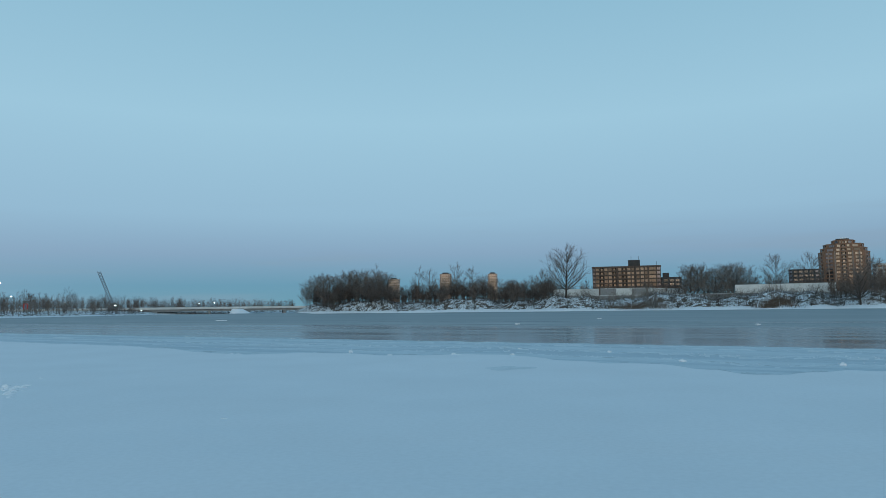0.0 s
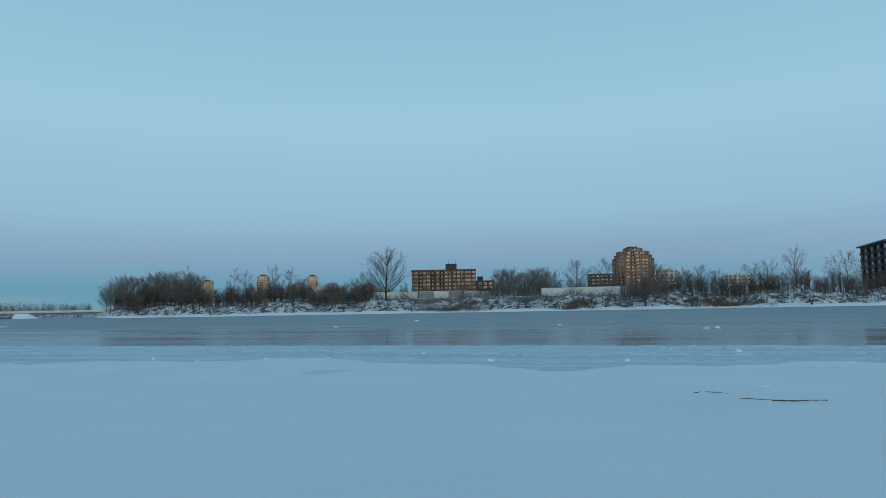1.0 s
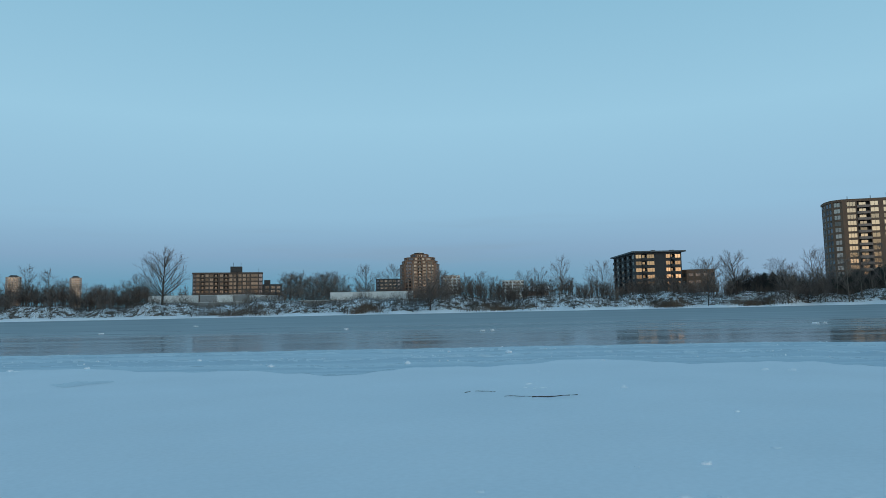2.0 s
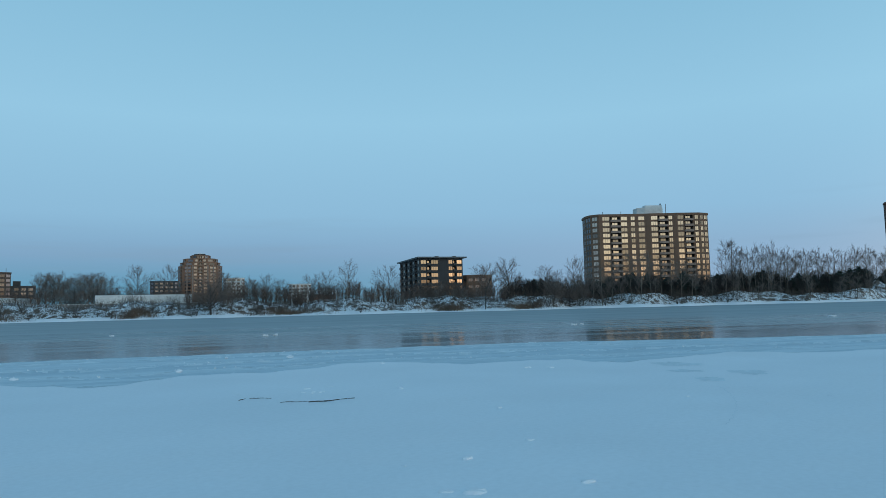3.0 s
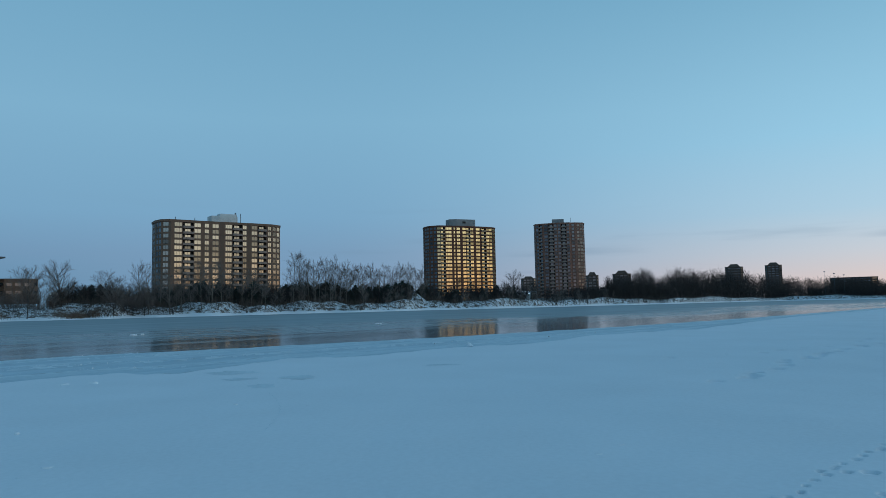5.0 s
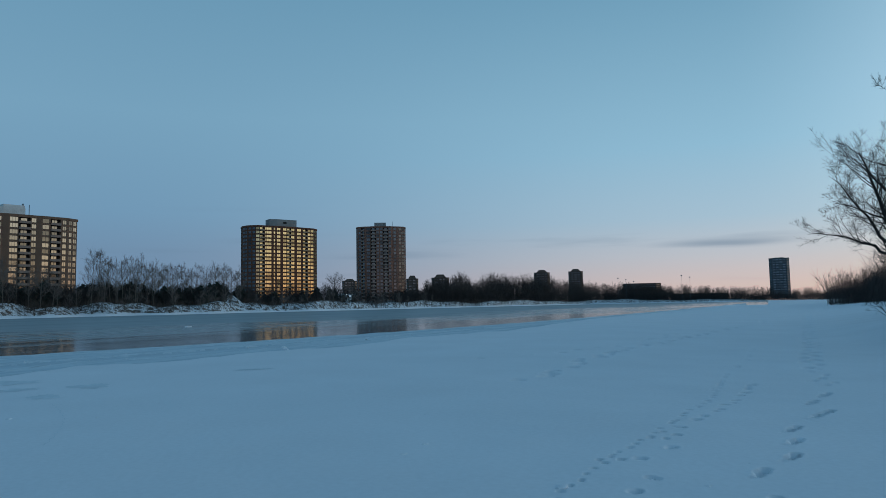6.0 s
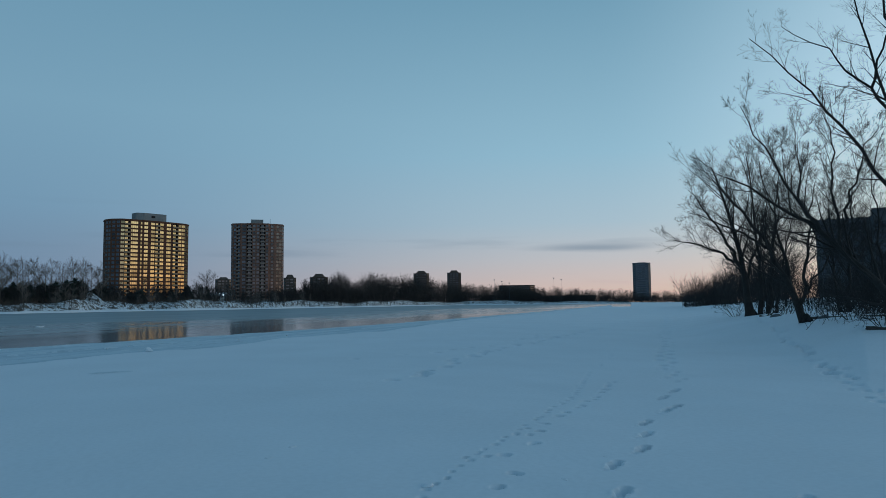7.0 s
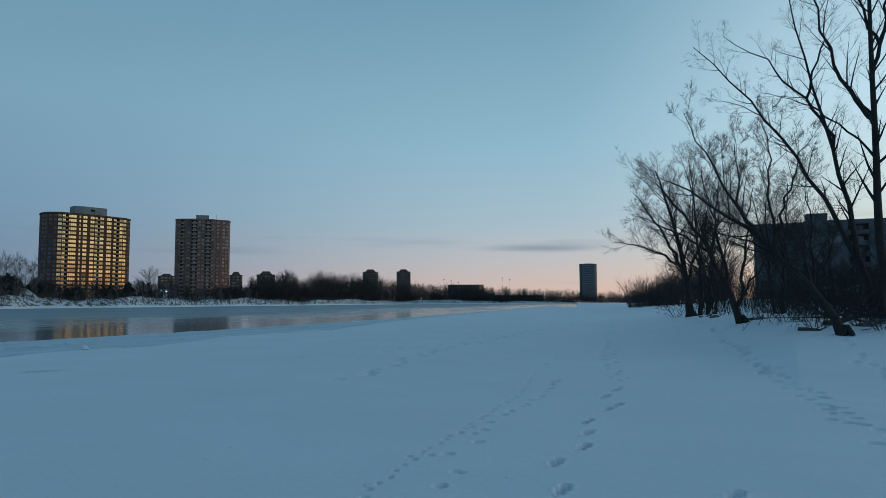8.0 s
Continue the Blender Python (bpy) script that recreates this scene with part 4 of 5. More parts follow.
def crown_tree(name, seed, label, group, width, clear, limbs, boughs, twigs, bark=BARK, twig=TWIG, radius=.17, thin=.017, trunks=1, top=.8, category="tree"):
    """A bare tree ten metres high: limbs bow out to a rounded crown and break up into boughs and twigs towards its rim."""
    rng = random.Random(seed)
    wood, fine = [], []
    mid = Vector((0, 0, 5 + 5 * clear))
    size = Vector((width, width, 5 - 5 * clear))

    def rim(v, k):
        v = v.normalized()
        lump = 1 + .16 * noise.noise(v * 1.7 + Vector((seed, 0, 0)))
        return mid + Vector((v.x * size.x, v.y * size.y, v.z * size.z)) * (k * lump)

    def line(a, c, b, n, r0, r1, level, into):
        pts = [bow(a, c, b, k / n) for k in range(n + 1)]
        for k in range(n):
            into.append((pts[k], pts[k + 1], r0 + (r1 - r0) * k / n, r0 + (r1 - r0) * (k + 1) / n, level, False))
    lean = [Vector((0, 0, 1))] if trunks == 1 else [Vector((math.cos(k * 2.4) * .34, math.sin(k * 2.4) * .34, 1)) for k in range(trunks)]
    tips = []
    for d in lean:
        tip = Vector((d.x * 10 * top + rng.gauss(0, .25), d.y * 10 * top + rng.gauss(0, .25), 10 * top))
        line(Vector((d.x * .4, d.y * .4, -.3)), Vector((d.x * 2, d.y * 2, 5 * top)), tip, 6, radius, .03, 0, wood)
        tips.append((d, tip))
    for k in range(limbs):
        a = k * 2.39996 + rng.uniform(-.3, .3)
        el = math.asin(rng.uniform(-.55, .97))
        v = Vector((math.cos(a) * math.cos(el), math.sin(a) * math.cos(el), math.sin(el)))
        end = rim(v, rng.uniform(.8, 1.0))
        d, tip = tips[k % len(tips)]
        rise = max(.06 if trunks > 1 else clear * .8, min(.9 * top, (end.z / 10 - .9 * (end.xy.length / 10)) * rng.uniform(.75, 1.1)))
        start = bow(Vector((d.x * .4, d.y * .4, -.3)), Vector((d.x * 2, d.y * 2, 5 * top)), tip, min(.97, rise / top))
        bend = start.lerp(end, .5) + Vector((0, 0, -.10 * (end - start).length if el < .2 else .05 * (end - start).length))
        reach = (end - start).length
        r0 = radius * (.24 + .14 * rng.random()) * (1.1 - rise * .5)
        line(start, bend, end, 4, r0, .018, 1, wood)
        for j in range(boughs):
            f = .25 + .75 * (j + rng.random()) / boughs
            q = bow(start, bend, end, f)
            ax = (bow(start, bend, end, min(1, f + .05)) - bow(start, bend, end, f - .05)).normalized()
            side = Vector((rng.gauss(0, 1), rng.gauss(0, 1), rng.gauss(.15, .8)))
            side = (side - ax * side.dot(ax)).normalized()
            go = (ax * .75 + side * .66 + Vector((0, 0, .16))).normalized()
            far = reach * rng.uniform(.24, .48) * (1.15 - .55 * f)
            e = q + go * far
            fine.append((q, e, .019, .006, 3, True))
            for i in range(twigs):
                g = .15 + .85 * (i + rng.random()) / twigs
                p = q.lerp(e, g)
                out = (go * .8 + Vector((rng.gauss(0, .5), rng.gauss(0, .5), rng.gauss(.22, .4)))).normalized()
                fine.append((p, p + out * rng.uniform(.45, 1.25) * (1.15 - .4 * g), thin, .004, 3, True))
    t = root(name, Matrix.Identity(4), label, category, group)
    v, f = tubes(wood, 4)
    mesh_object("trunk", v, f, bark, t, smooth=True)
    v, f = tubes(fine, 3, 3)
    mesh_object("crown", v, f, twig, t)
    return t


def template(kind, seed):
    if kind == "round":
        return crown_tree("bare_tree", seed, "bare round-crowned tree on the snowy far bank", "far bank trees", 4.3, .16, 28, 9, 11, thin=.0105, radius=.12)
    if kind == "lone":
        return crown_tree("bare_tree", seed, "spreading bare tree standing alone on the snowy far bank", "far bank trees", 4.3, .2, 30, 10, 10, radius=.24, top=.72, thin=.010)
    if kind == "tall":
        return crown_tree("bare_tree", seed, "tall grey-brown bare tree with a narrow crown on the far bank", "far bank trees", 2.3, .24, 19, 7, 6, PALE_BARK, TWIG, radius=.10, top=.92, thin=.009)
    if kind == "poplar":
        return crown_tree("bare_tree", seed, "tall slender bare tree on the snowy far bank", "far bank trees", 1.5, .3, 12, 6, 8, PALE_BARK, TWIG, radius=.11, top=.95, thin=.010)
    return crown_tree("bare_shrub", seed, "many-stemmed bare shrub on the snowy far bank", "far bank shrubs", 5.6, 0, 13, 5, 8, BARK, BRUSH, radius=.10, thin=.022, trunks=6, top=.7, category="shrub")


KINDS = {k: [template(k, 11 + 7 * i) for i in range(4)] for k in ("round", "lone", "tall", "poplar", "shrub")}
USED = set()
place_rng = random.Random(21)


def plant(kind, bearing, behind, height):
    """Stand a tree of that height at a bearing, some metres behind the far water's edge."""
    fresh = [k for k in KINDS[kind] if k not in USED]
    which = fresh[0] if fresh else place_rng.choice(KINDS[kind])
    d = far_shore(bearing) + behind
    s = height / max(v.co.z for v in which.children[-1].data.vertices)
    m = Matrix.Translation(at(bearing, d, ground_far(bearing, behind) - 0.1)) @ pose(0, 0, 0, place_rng.uniform(-4, 4), place_rng.uniform(-4, 4), place_rng.uniform(0, 360)) @ Matrix.Diagonal((s * place_rng.uniform(.85, 1.15), s * place_rng.uniform(.85, 1.15), s, 1))
    if which not in USED:
        USED.add(which)
        which.matrix_world = m
        return which
    return copy_thing(which, m @ Matrix.Diagonal((1 / which.scale.x, 1 / which.scale.y, 1 / which.scale.z, 1)))


def conifer():
    t = root("spruce", Matrix.Identity(4), "dark conical spruce on the far bank", "tree", "far bank spruces")
    bm = bmesh.new()
    bmesh.ops.create_cone(bm, cap_ends=True, segments=6, radius1=.22, radius2=.04, depth=9.4)
    for v in bm.verts:
        v.co.z += 4.5
    part("trunk", bm, BARK, t)
    rng = random.Random(4)
    v, f = [], []
    for k in range(420):
        h = 0.8 + 9.0 * (1 - math.sqrt(rng.random()))
        reach = (10.4 - h) ** .75 * 0.42 * rng.uniform(.4, 1.15)
        a = rng.uniform(0, 2 * math.pi)
        c, s = math.cos(a), math.sin(a)
        tip = Vector((c * reach, s * reach, h - reach * .35))
        mid = Vector((c * reach * .5, s * reach * .5, h))
        w = reach * .22 + .12
        o = len(v)
        v += [Vector((0, 0, h + .25)), mid + Vector((-s * w, c * w, -.15)), tip, mid + Vector((s * w, -c * w, -.15)), mid + Vector((0, 0, .14))]
        f += [(o, o + 1, o + 4), (o + 1, o + 2, o + 4), (o + 2, o + 3, o + 4), (o + 3, o, o + 4)]
    mesh_object("crown", v, f, NEEDLE, t)
    return t


SPRUCE = conifer()
SPRUCE_USED = []


def spruce(bearing, behind, height):
    s = height / 10
    d = far_shore(bearing) + behind
    m = Matrix.Translation(at(bearing, d, ground_far(bearing, behind) - 0.2)) @ pose(0, 0, 0, 0, 0, place_rng.uniform(0, 360)) @ Matrix.Diagonal((s * place_rng.uniform(2, 3.3), s * place_rng.uniform(2, 3.3), s, 1))
    if not SPRUCE_USED:
        SPRUCE_USED.append(1)
        SPRUCE.matrix_world = m
    else:
        copy_thing(SPRUCE, m @ Matrix.Diagonal((1 / SPRUCE.scale.x, 1 / SPRUCE.scale.y, 1 / SPRUCE.scale.z, 1)))


def plant_far_bank():
    # single trees that stand out
    for kind, b, behind, h in (("lone", 10.0, 14, 19), ("round", 8.2, 15, 11), ("tall", -2.1, 20, 15.5), ("tall", -1.0, 20, 15), ("tall", 1.0, 20, 15), ("tall", 2.6, 20, 13.5),
                               ("tall", -5.3, 20, 16), ("lone", 30.8, 3, 12), ("tall", 41.3, 8, 15), ("round", 44.8, 14, 13), ("round", 52.6, 1.5, 15), ("lone", 54.6, 18, 15),
                               ("round", 58.1, 2, 9), ("round", 60.2, 2, 9), ("tall", 59.9, 30, 17), ("lone", 89.2, 60, 18), ("round", 25.5, 90, 15), ("round", 27.8, 110, 17)):
        plant(kind, b, behind, h)
    r = place_rng
    for k in range(26):
        plant("round", -11 + k * 0.26, r.uniform(4, 30), r.uniform(10, 15))
    for k in range(10):
        plant("round", 0 + k * 0.85, r.uniform(8, 25), r.uniform(7, 11))
    for k in range(15):
        plant("round", 19.2 + k * 0.31, r.uniform(70, 95), r.uniform(10, 13.5))
    for k in range(6):
        plant("round", 57.6 + k * 0.6, r.uniform(4, 16), r.uniform(8, 11))
    for k in range(8):
        plant("round", 31.5 + k * 1.15, r.uniform(10, 40), r.uniform(7, 11))
    for k in range(12):
        plant("tall", 60.5 + k * 0.75, r.uniform(3, 12), r.uniform(13, 19))
    for k in range(11):
        plant("tall", 71.2 + k * 0.42, r.uniform(6, 30), r.uniform(16, 22))
    for k in range(19):
        plant("tall", 75.3 + k * 0.36, r.uniform(30, 60), r.uniform(16, 20))
    for k in range(14):
        plant("poplar", 71 + k * 2.0, r.uniform(2, 7), r.uniform(7, 11))
    for k in range(30):
        plant("tall", r.uniform(-10, 60), r.uniform(3, 14), r.uniform(5, 9))
    for k in range(34):
        plant("tall", r.uniform(60, 100), r.uniform(2, 10), r.uniform(6, 11))
    for k in range(96):
        plant("shrub", r.uniform(-11, 62), r.uniform(1, 13), r.uniform(2.2, 5.5))
    for k in range(48):
        plant("shrub", r.uniform(62, 106), r.uniform(1, 14), r.uniform(2.5, 5.5))
    for k in range(14):
        spruce(56 + k * 0.42 + r.uniform(-.6, .6), r.uniform(25, 45), r.uniform(4, 8))
    for k in range(12):
        spruce(62 + k * 0.6 + r.uniform(-.2, .2), r.uniform(20, 40), r.uniform(6, 12))
    for k in range(42):
        spruce(70.5 + k * 0.27 + r.uniform(-.4, .4), r.uniform(25, 55), r.uniform(6, 10.5))
    for k in range(18):
        spruce(81.5 + k * 0.5 + r.uniform(-.7, .7), r.uniform(30, 60), r.uniform(4, 9))


plant_far_bank()


def stems_stuff(name, label, category, mat, count, where, height, thin, seed, lean=0.25, twigs=2):
    """A thicket of fine upright stems."""
    rng = random.Random(seed)
    segs = []
    for _ in range(count):
        p = where(rng)
        h = height(rng)
        d = Vector((rng.gauss(0, lean), rng.gauss(0, lean), 1)).normalized()
        segs.append((p, p + d * h, thin, thin * .3, 1, True))
        for k in range(twigs):
            q = p + d * h * rng.uniform(.3, .9)
            e = (d + Vector((rng.gauss(0, .6), rng.gauss(0, .6), 0))).normalized()
            segs.append((q, q + e * h * rng.uniform(.2, .45), thin * .7, thin * .25, 1, True))
    v, f = tubes(segs, 3, 1)
    return tagged(mesh_object(name, v, f, mat), label, category, kind="stuff")


def on_bank(b0, b1, d0, d1):
    def where(rng):
        b, d = rng.uniform(b0, b1), rng.uniform(d0, d1)
        return at(b, far_shore(b) + d, ground_far(b, d) - 0.1)
    return where


stems_stuff("brush", "brown leafless brush along the far bank", "brush", BRUSH, 15000, on_bank(-10.5, 62, 3, 26), lambda r: r.uniform(.5, 2.6) * (.5 + abs(math.sin(r.random() * 9))), .024, 1, .35, 4)
stems_stuff("brush", "brown leafless brush along the far bank", "brush", BRUSH, 10000, on_bank(56, 116, 4, 30), lambda r: r.uniform(.6, 3.4), .03, 2, .35, 4)
def drift(b0, b1):
    """Places that thin out towards both ends and wander up the slope."""
    def where(rng):
        b = rng.gauss((b0 + b1) / 2, (b1 - b0) / 4.5)
        d = abs(rng.gauss(2.5 + 2 * math.sin(b * 2), 2.4)) + .6
        return at(b, far_shore(b) + d, ground_far(b, d) - 0.1)
    return where


for b0, b1 in ((12.5, 18.5), (33, 40), (47.5, 51.5), (54, 58), (24, 27)):
    stems_stuff("reeds", "stand of tan dry reeds at the far water's edge", "reeds", REED, 2800, drift(b0, b1), lambda r: r.uniform(.5, 1.8), .03, int(b0), .22, 0)


def woods(name, label, b0, b1, behind, height, count, seed, mat=TWIG, limbs=20):
    """A wood of leafless trees some way behind the water's edge."""
    rng = random.Random(seed)
    segs = []
    for _ in range(count):
        b = rng.uniform(b0, b1)
        d = rng.uniform(*behind)
        f = (b - b0) / (b1 - b0)
        h = (height[0] + (height[1] - height[0]) * f) * rng.uniform(.62, 1.0) * (.95 + .3 * noise.noise((b * .8, seed, 0)))
        p = at(b, far_shore(b) + d, ground_far(b, d) - .2)
        segs.append((p, p + Vector((rng.gauss(0, .03), rng.gauss(0, .03), .8)) * h, .009 * h + .03, .03, 0, True))
        wide, slim = h * rng.uniform(.16, .27), .022 + .0011 * h
        for k in range(limbs):
            a, c = rng.uniform(0, 6.28), rng.uniform(-.75, 1)
            ring = math.sqrt(max(0, 1 - c * c)) * wide
            e = Vector((math.cos(a) * ring, math.sin(a) * ring, h * (.6 + .38 * c)))
            q = Vector((0, 0, max(h * .12, (e.z - ring * 1.1) * rng.uniform(.8, 1))))
            segs.append((p + q, p + e, slim * 1.5, .03, 1, True))
            for j in range(5):
                q2 = p + q.lerp(e, rng.uniform(.35, 1))
                go = ((e - q).normalized() * .7 + Vector((rng.gauss(0, .45), rng.gauss(0, .45), rng.gauss(.3, .3)))).normalized()
                segs.append((q2, q2 + go * h * rng.uniform(.05, .13), slim, .02, 1, True))
    v, f = tubes(segs, 3, 1)
    return tagged(mesh_object(name, v, f, mat), label, "woods", kind="stuff")


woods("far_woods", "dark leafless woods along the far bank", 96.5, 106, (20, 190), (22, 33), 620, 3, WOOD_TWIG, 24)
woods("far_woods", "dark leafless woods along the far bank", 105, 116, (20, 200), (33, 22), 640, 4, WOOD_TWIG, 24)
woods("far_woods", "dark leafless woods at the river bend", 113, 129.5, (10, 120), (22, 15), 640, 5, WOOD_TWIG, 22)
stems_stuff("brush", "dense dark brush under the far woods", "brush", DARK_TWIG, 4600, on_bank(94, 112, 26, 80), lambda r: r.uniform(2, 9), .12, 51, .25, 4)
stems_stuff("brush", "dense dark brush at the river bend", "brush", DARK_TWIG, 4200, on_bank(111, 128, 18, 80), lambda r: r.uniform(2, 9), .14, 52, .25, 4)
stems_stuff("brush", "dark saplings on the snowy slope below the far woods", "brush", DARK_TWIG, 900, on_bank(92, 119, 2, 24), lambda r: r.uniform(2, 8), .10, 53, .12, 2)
woods("far_woods", "low leafless woods behind the bridge", -36, -12, (60, 200), (14, 10), 560, 6, RED_TWIG, 18)
woods("far_woods", "bare scrub at the water's edge by the bridge", -36, -23.5, (2, 30), (9, 8), 150, 7)
woods("far_woods", "brown thicket on top of the far bank", -10.5, 9, (16, 60), (10, 9), 760, 8, RED_TWIG)
woods("far_woods", "low brown thicket on top of the far bank", 9, 31, (70, 130), (8, 9), 300, 18, RED_TWIG)
woods("far_woods", "brown thicket on top of the far bank", 29, 61, (12, 70), (8, 7), 620, 9, RED_TWIG)
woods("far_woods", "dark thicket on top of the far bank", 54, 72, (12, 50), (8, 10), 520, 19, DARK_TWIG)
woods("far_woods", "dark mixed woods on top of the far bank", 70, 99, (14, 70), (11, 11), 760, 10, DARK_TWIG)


# ---- near bank: leaning riverside trees ----
def near_spot(b, d):
    return at(b, d, near_bank(b, d) - 0.05)


NEAR = dict(steps=[8, 6, 4, 2, 1], wob=[.03, .06, .07, .08, .1], up=[.0, .07, .08, .07, .05], kids=[17, 8, 7, 3], clear=[.28, .2, .12, .1], angle=(26, 54), ratio=.42, sub=.56, taper=.92, thin=.0028, slim=.42)


def near_tree(seed, b, d, stems, label, **kw):
    """Stems: foot, the point they bend towards and tip, as (right, up), and thickness at the foot; everything smaller grows from them."""
    spec = dict(NEAR, flat=True, **kw)
    rng = random.Random(seed)
    t = root("riverside_tree", Matrix.Translation(near_spot(b, d)) @ pose(0, 0, 0, 0, 0, -b), label, "tree")
    twigs, spine = [], []
    for n, (foot, ctrl, tip, thick) in enumerate(stems):
        depth = 0 if n == 0 else rng.uniform(-.9, .9)
        a, c, e = Vector((foot[0], 0, foot[1] - (.2 if n == 0 else 0))), Vector((ctrl[0], depth * .5, ctrl[1])), Vector((tip[0], depth, tip[1]))
        if n and foot[1] > .3:
            a = min(spine, key=lambda q: (q - a).length)
        steps = 12
        pts = [bow(a, c, e, k / steps) + Vector((rng.gauss(0, .055), rng.gauss(0, .055), rng.gauss(0, .03))) * (k > 0) for k in range(steps + 1)]
        spine += pts[:-2]
        rad = [thick * (1 - .88 * (k / steps) ** .8) for k in range(steps + 1)]
        if n == 0:
            rad[0] *= 1.9
            rad[1] *= 1.15
        segs = [(pts[k], pts[k + 1], rad[k], rad[k + 1], 0, False) for k in range(steps)]
        if n == 0 or foot[1] < 0:
            for k in range(6):
                turn = k * 1.05 + rng.uniform(-.3, .3)
                out = Vector((math.cos(turn), math.sin(turn), 0)) * thick * rng.uniform(1.3, 2.2)
                low = Vector((a.x, a.y, .12))
                segs.append((low + Vector((0, 0, thick * 1.2)), low + out * .55 + Vector((0, 0, -.02)), thick * .5, thick * .36, 0, False))
                segs.append((low + out * .55 + Vector((0, 0, -.02)), low + out - Vector((0, 0, .3)), thick * .36, thick * .2, 0, True))
        length = sum((pts[k + 1] - pts[k]).length for k in range(steps))
        count = max(5, int(spec["kids"][0] * length / 6))
        for j in range(count):
            f = spec["clear"][0] + (1 - spec["clear"][0]) * (j + rng.random()) / count
            i = min(steps - 1, int(f * steps))
            q = pts[i].lerp(pts[i + 1], f * steps - i)
            ax = (pts[i + 1] - pts[i]).normalized()
            side = Vector((rng.gauss(0, 1), rng.gauss(0, .8), rng.gauss(.25, .7)))
            side = (side - ax * side.dot(ax)).normalized()
            ang = radians(rng.uniform(*spec["angle"]))
            grow(rng, q, ax * math.cos(ang) + side * math.sin(ang), min(length, 6.5) * spec["ratio"] * rng.uniform(.55, 1.1) * (1.15 - .5 * f), max(.006, rad[i] * spec["slim"]), 1, spec, segs)
        v, f = tubes([q for q in segs if q[4] <= 1], 7)
        mesh_object("trunk" if n == 0 else "limb", v, f, SILHOUETTE_BARK, t, smooth=True)
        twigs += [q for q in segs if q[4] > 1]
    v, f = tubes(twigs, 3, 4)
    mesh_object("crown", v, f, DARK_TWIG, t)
    return t


near_tree(1, 131.3, 45, [((0, -.3), (-.3, 4.5), (-1.9, 9.0), .26), ((-.2, 2.6), (-1.6, 4.4), (-4.6, 4.6), .11), ((-.25, 3.2), (-1.6, 5.5), (-3.2, 7.6), .12), ((.5, -.3), (.7, 4), (.1, 9.6), .16), ((.9, -.3), (1.2, 4), (1.9, 8.6), .15), ((-.3, 1.6), (.6, 4.5), (1.3, 7.4), .11), ((1.2, -.3), (1.7, 3), (2.6, 6.4), .11)], "dark bare willow with a wide crown on the near bank")
near_tree(2, 134.75, 30, [((0, -.3), (-.5, 3.0), (-3.2, 5.8), .17), ((-.25, 1.5), (-.8, 3.6), (-1.4, 6.4), .09), ((-.15, .8), (.3, 3.0), (.5, 5.4), .09), ((-.9, 3.0), (-2.6, 3.9), (-4.0, 4.4), .07), ((.05, .4), (.7, 2.2), (1.5, 3.8), .06)], "dark bare tree leaning out over the snowy shore")
near_tree(3, 141.3, 24, [((0, -.3), (-.9, 2.7), (-4.9, 5.0), .17), ((-1.7, 3.3), (-3.0, 4.2), (-4.2, 7.0), .075), ((-1.3, 2.7), (-1.9, 4.6), (-1.9, 6.9), .06), ((-2.4, 3.7), (-2.9, 5.2), (-3.0, 6.6), .05), ((-.9, 2.2), (-2.4, 3.2), (-4.2, 3.4), .06), ((-1.5, 3.1), (-1.2, 4.8), (-.7, 6.4), .05), ((-.3, .5), (-1.4, 1.3), (-3.2, 1.2), .05)], "dark bare tree leaning far out from the near bank", ratio=.34, up=[0, .11, .12, .09, .05])
near_tree(4, 142.6, 33, [((.35, -.3), (-.4, 5.0), (-2.3, 13.8), .17), ((-.45, 7.0), (-1.3, 9.6), (-4.9, 12.5), .09), ((.1, 1.9), (-1.4, 6.6), (-6.2, 12.4), .13), ((-2.4, 8.2), (-3.7, 9.4), (-5.9, 9.9), .04), ((-1.5, 9.2), (-1.0, 11.4), (-.6, 14.6), .06)], "tall slender bare tree rising from the near bank", clear=[.32, .2, .12, .1], kids=[10, 5, 5, 2], ratio=.33, up=[0, .035, .04, .03, .03])
near_tree(5, 143.6, 30, [((0, -.3), (.1, 6), (.1, 18), .21), ((-.1, 7.0), (-1.1, 8.2), (-2.2, 15.0), .12), ((0, 6.6), (-1.6, 8.4), (-3.6, 8.9), .05), ((0, 9.0), (.6, 11), (1.4, 15), .09), ((-.05, 10), (-.5, 12), (-.7, 16), .07)], "tall bare tree with a thick straight trunk on the near bank", clear=[.3, .2, .12, .1], kids=[10, 5, 5, 2], ratio=.33, up=[0, .035, .04, .03, .03])
near_tree(6, 137.5, 42, [((0, -.3), (.2, 3.5), (.6, 7.0), .13), ((.05, .4), (-.8, 2.8), (-1.8, 5.4), .08), ((-.3, -.2), (-.8, 3), (-.6, 6.4), .09)], "slim bare tree among brush on the near bank")
near_tree(7, 132.6, 58, [((0, -.3), (.2, 3.5), (.5, 7.0), .14), ((.1, .5), (-.5, 3), (-1.4, 6.0), .09), ((.2, .2), (1, 3), (2.0, 5.8), .09)], "slim bare tree among brush on the near bank")
near_tree(8, 139.6, 38, [((0, -.3), (.1, 3.5), (-.2, 6.6), .10), ((.02, .5), (.7, 3), (1.3, 5.6), .07), ((-.1, .3), (-.9, 2.6), (-1.6, 4.6), .06)], "slim bare tree among brush on the near bank")


def near_brush_spot(b0, b1, d0, d1):
    def where(rng):
        b, d = b0 + (b1 - b0) * rng.random() ** .6, rng.uniform(d0, d1)
        return near_spot(b, d)
    return where


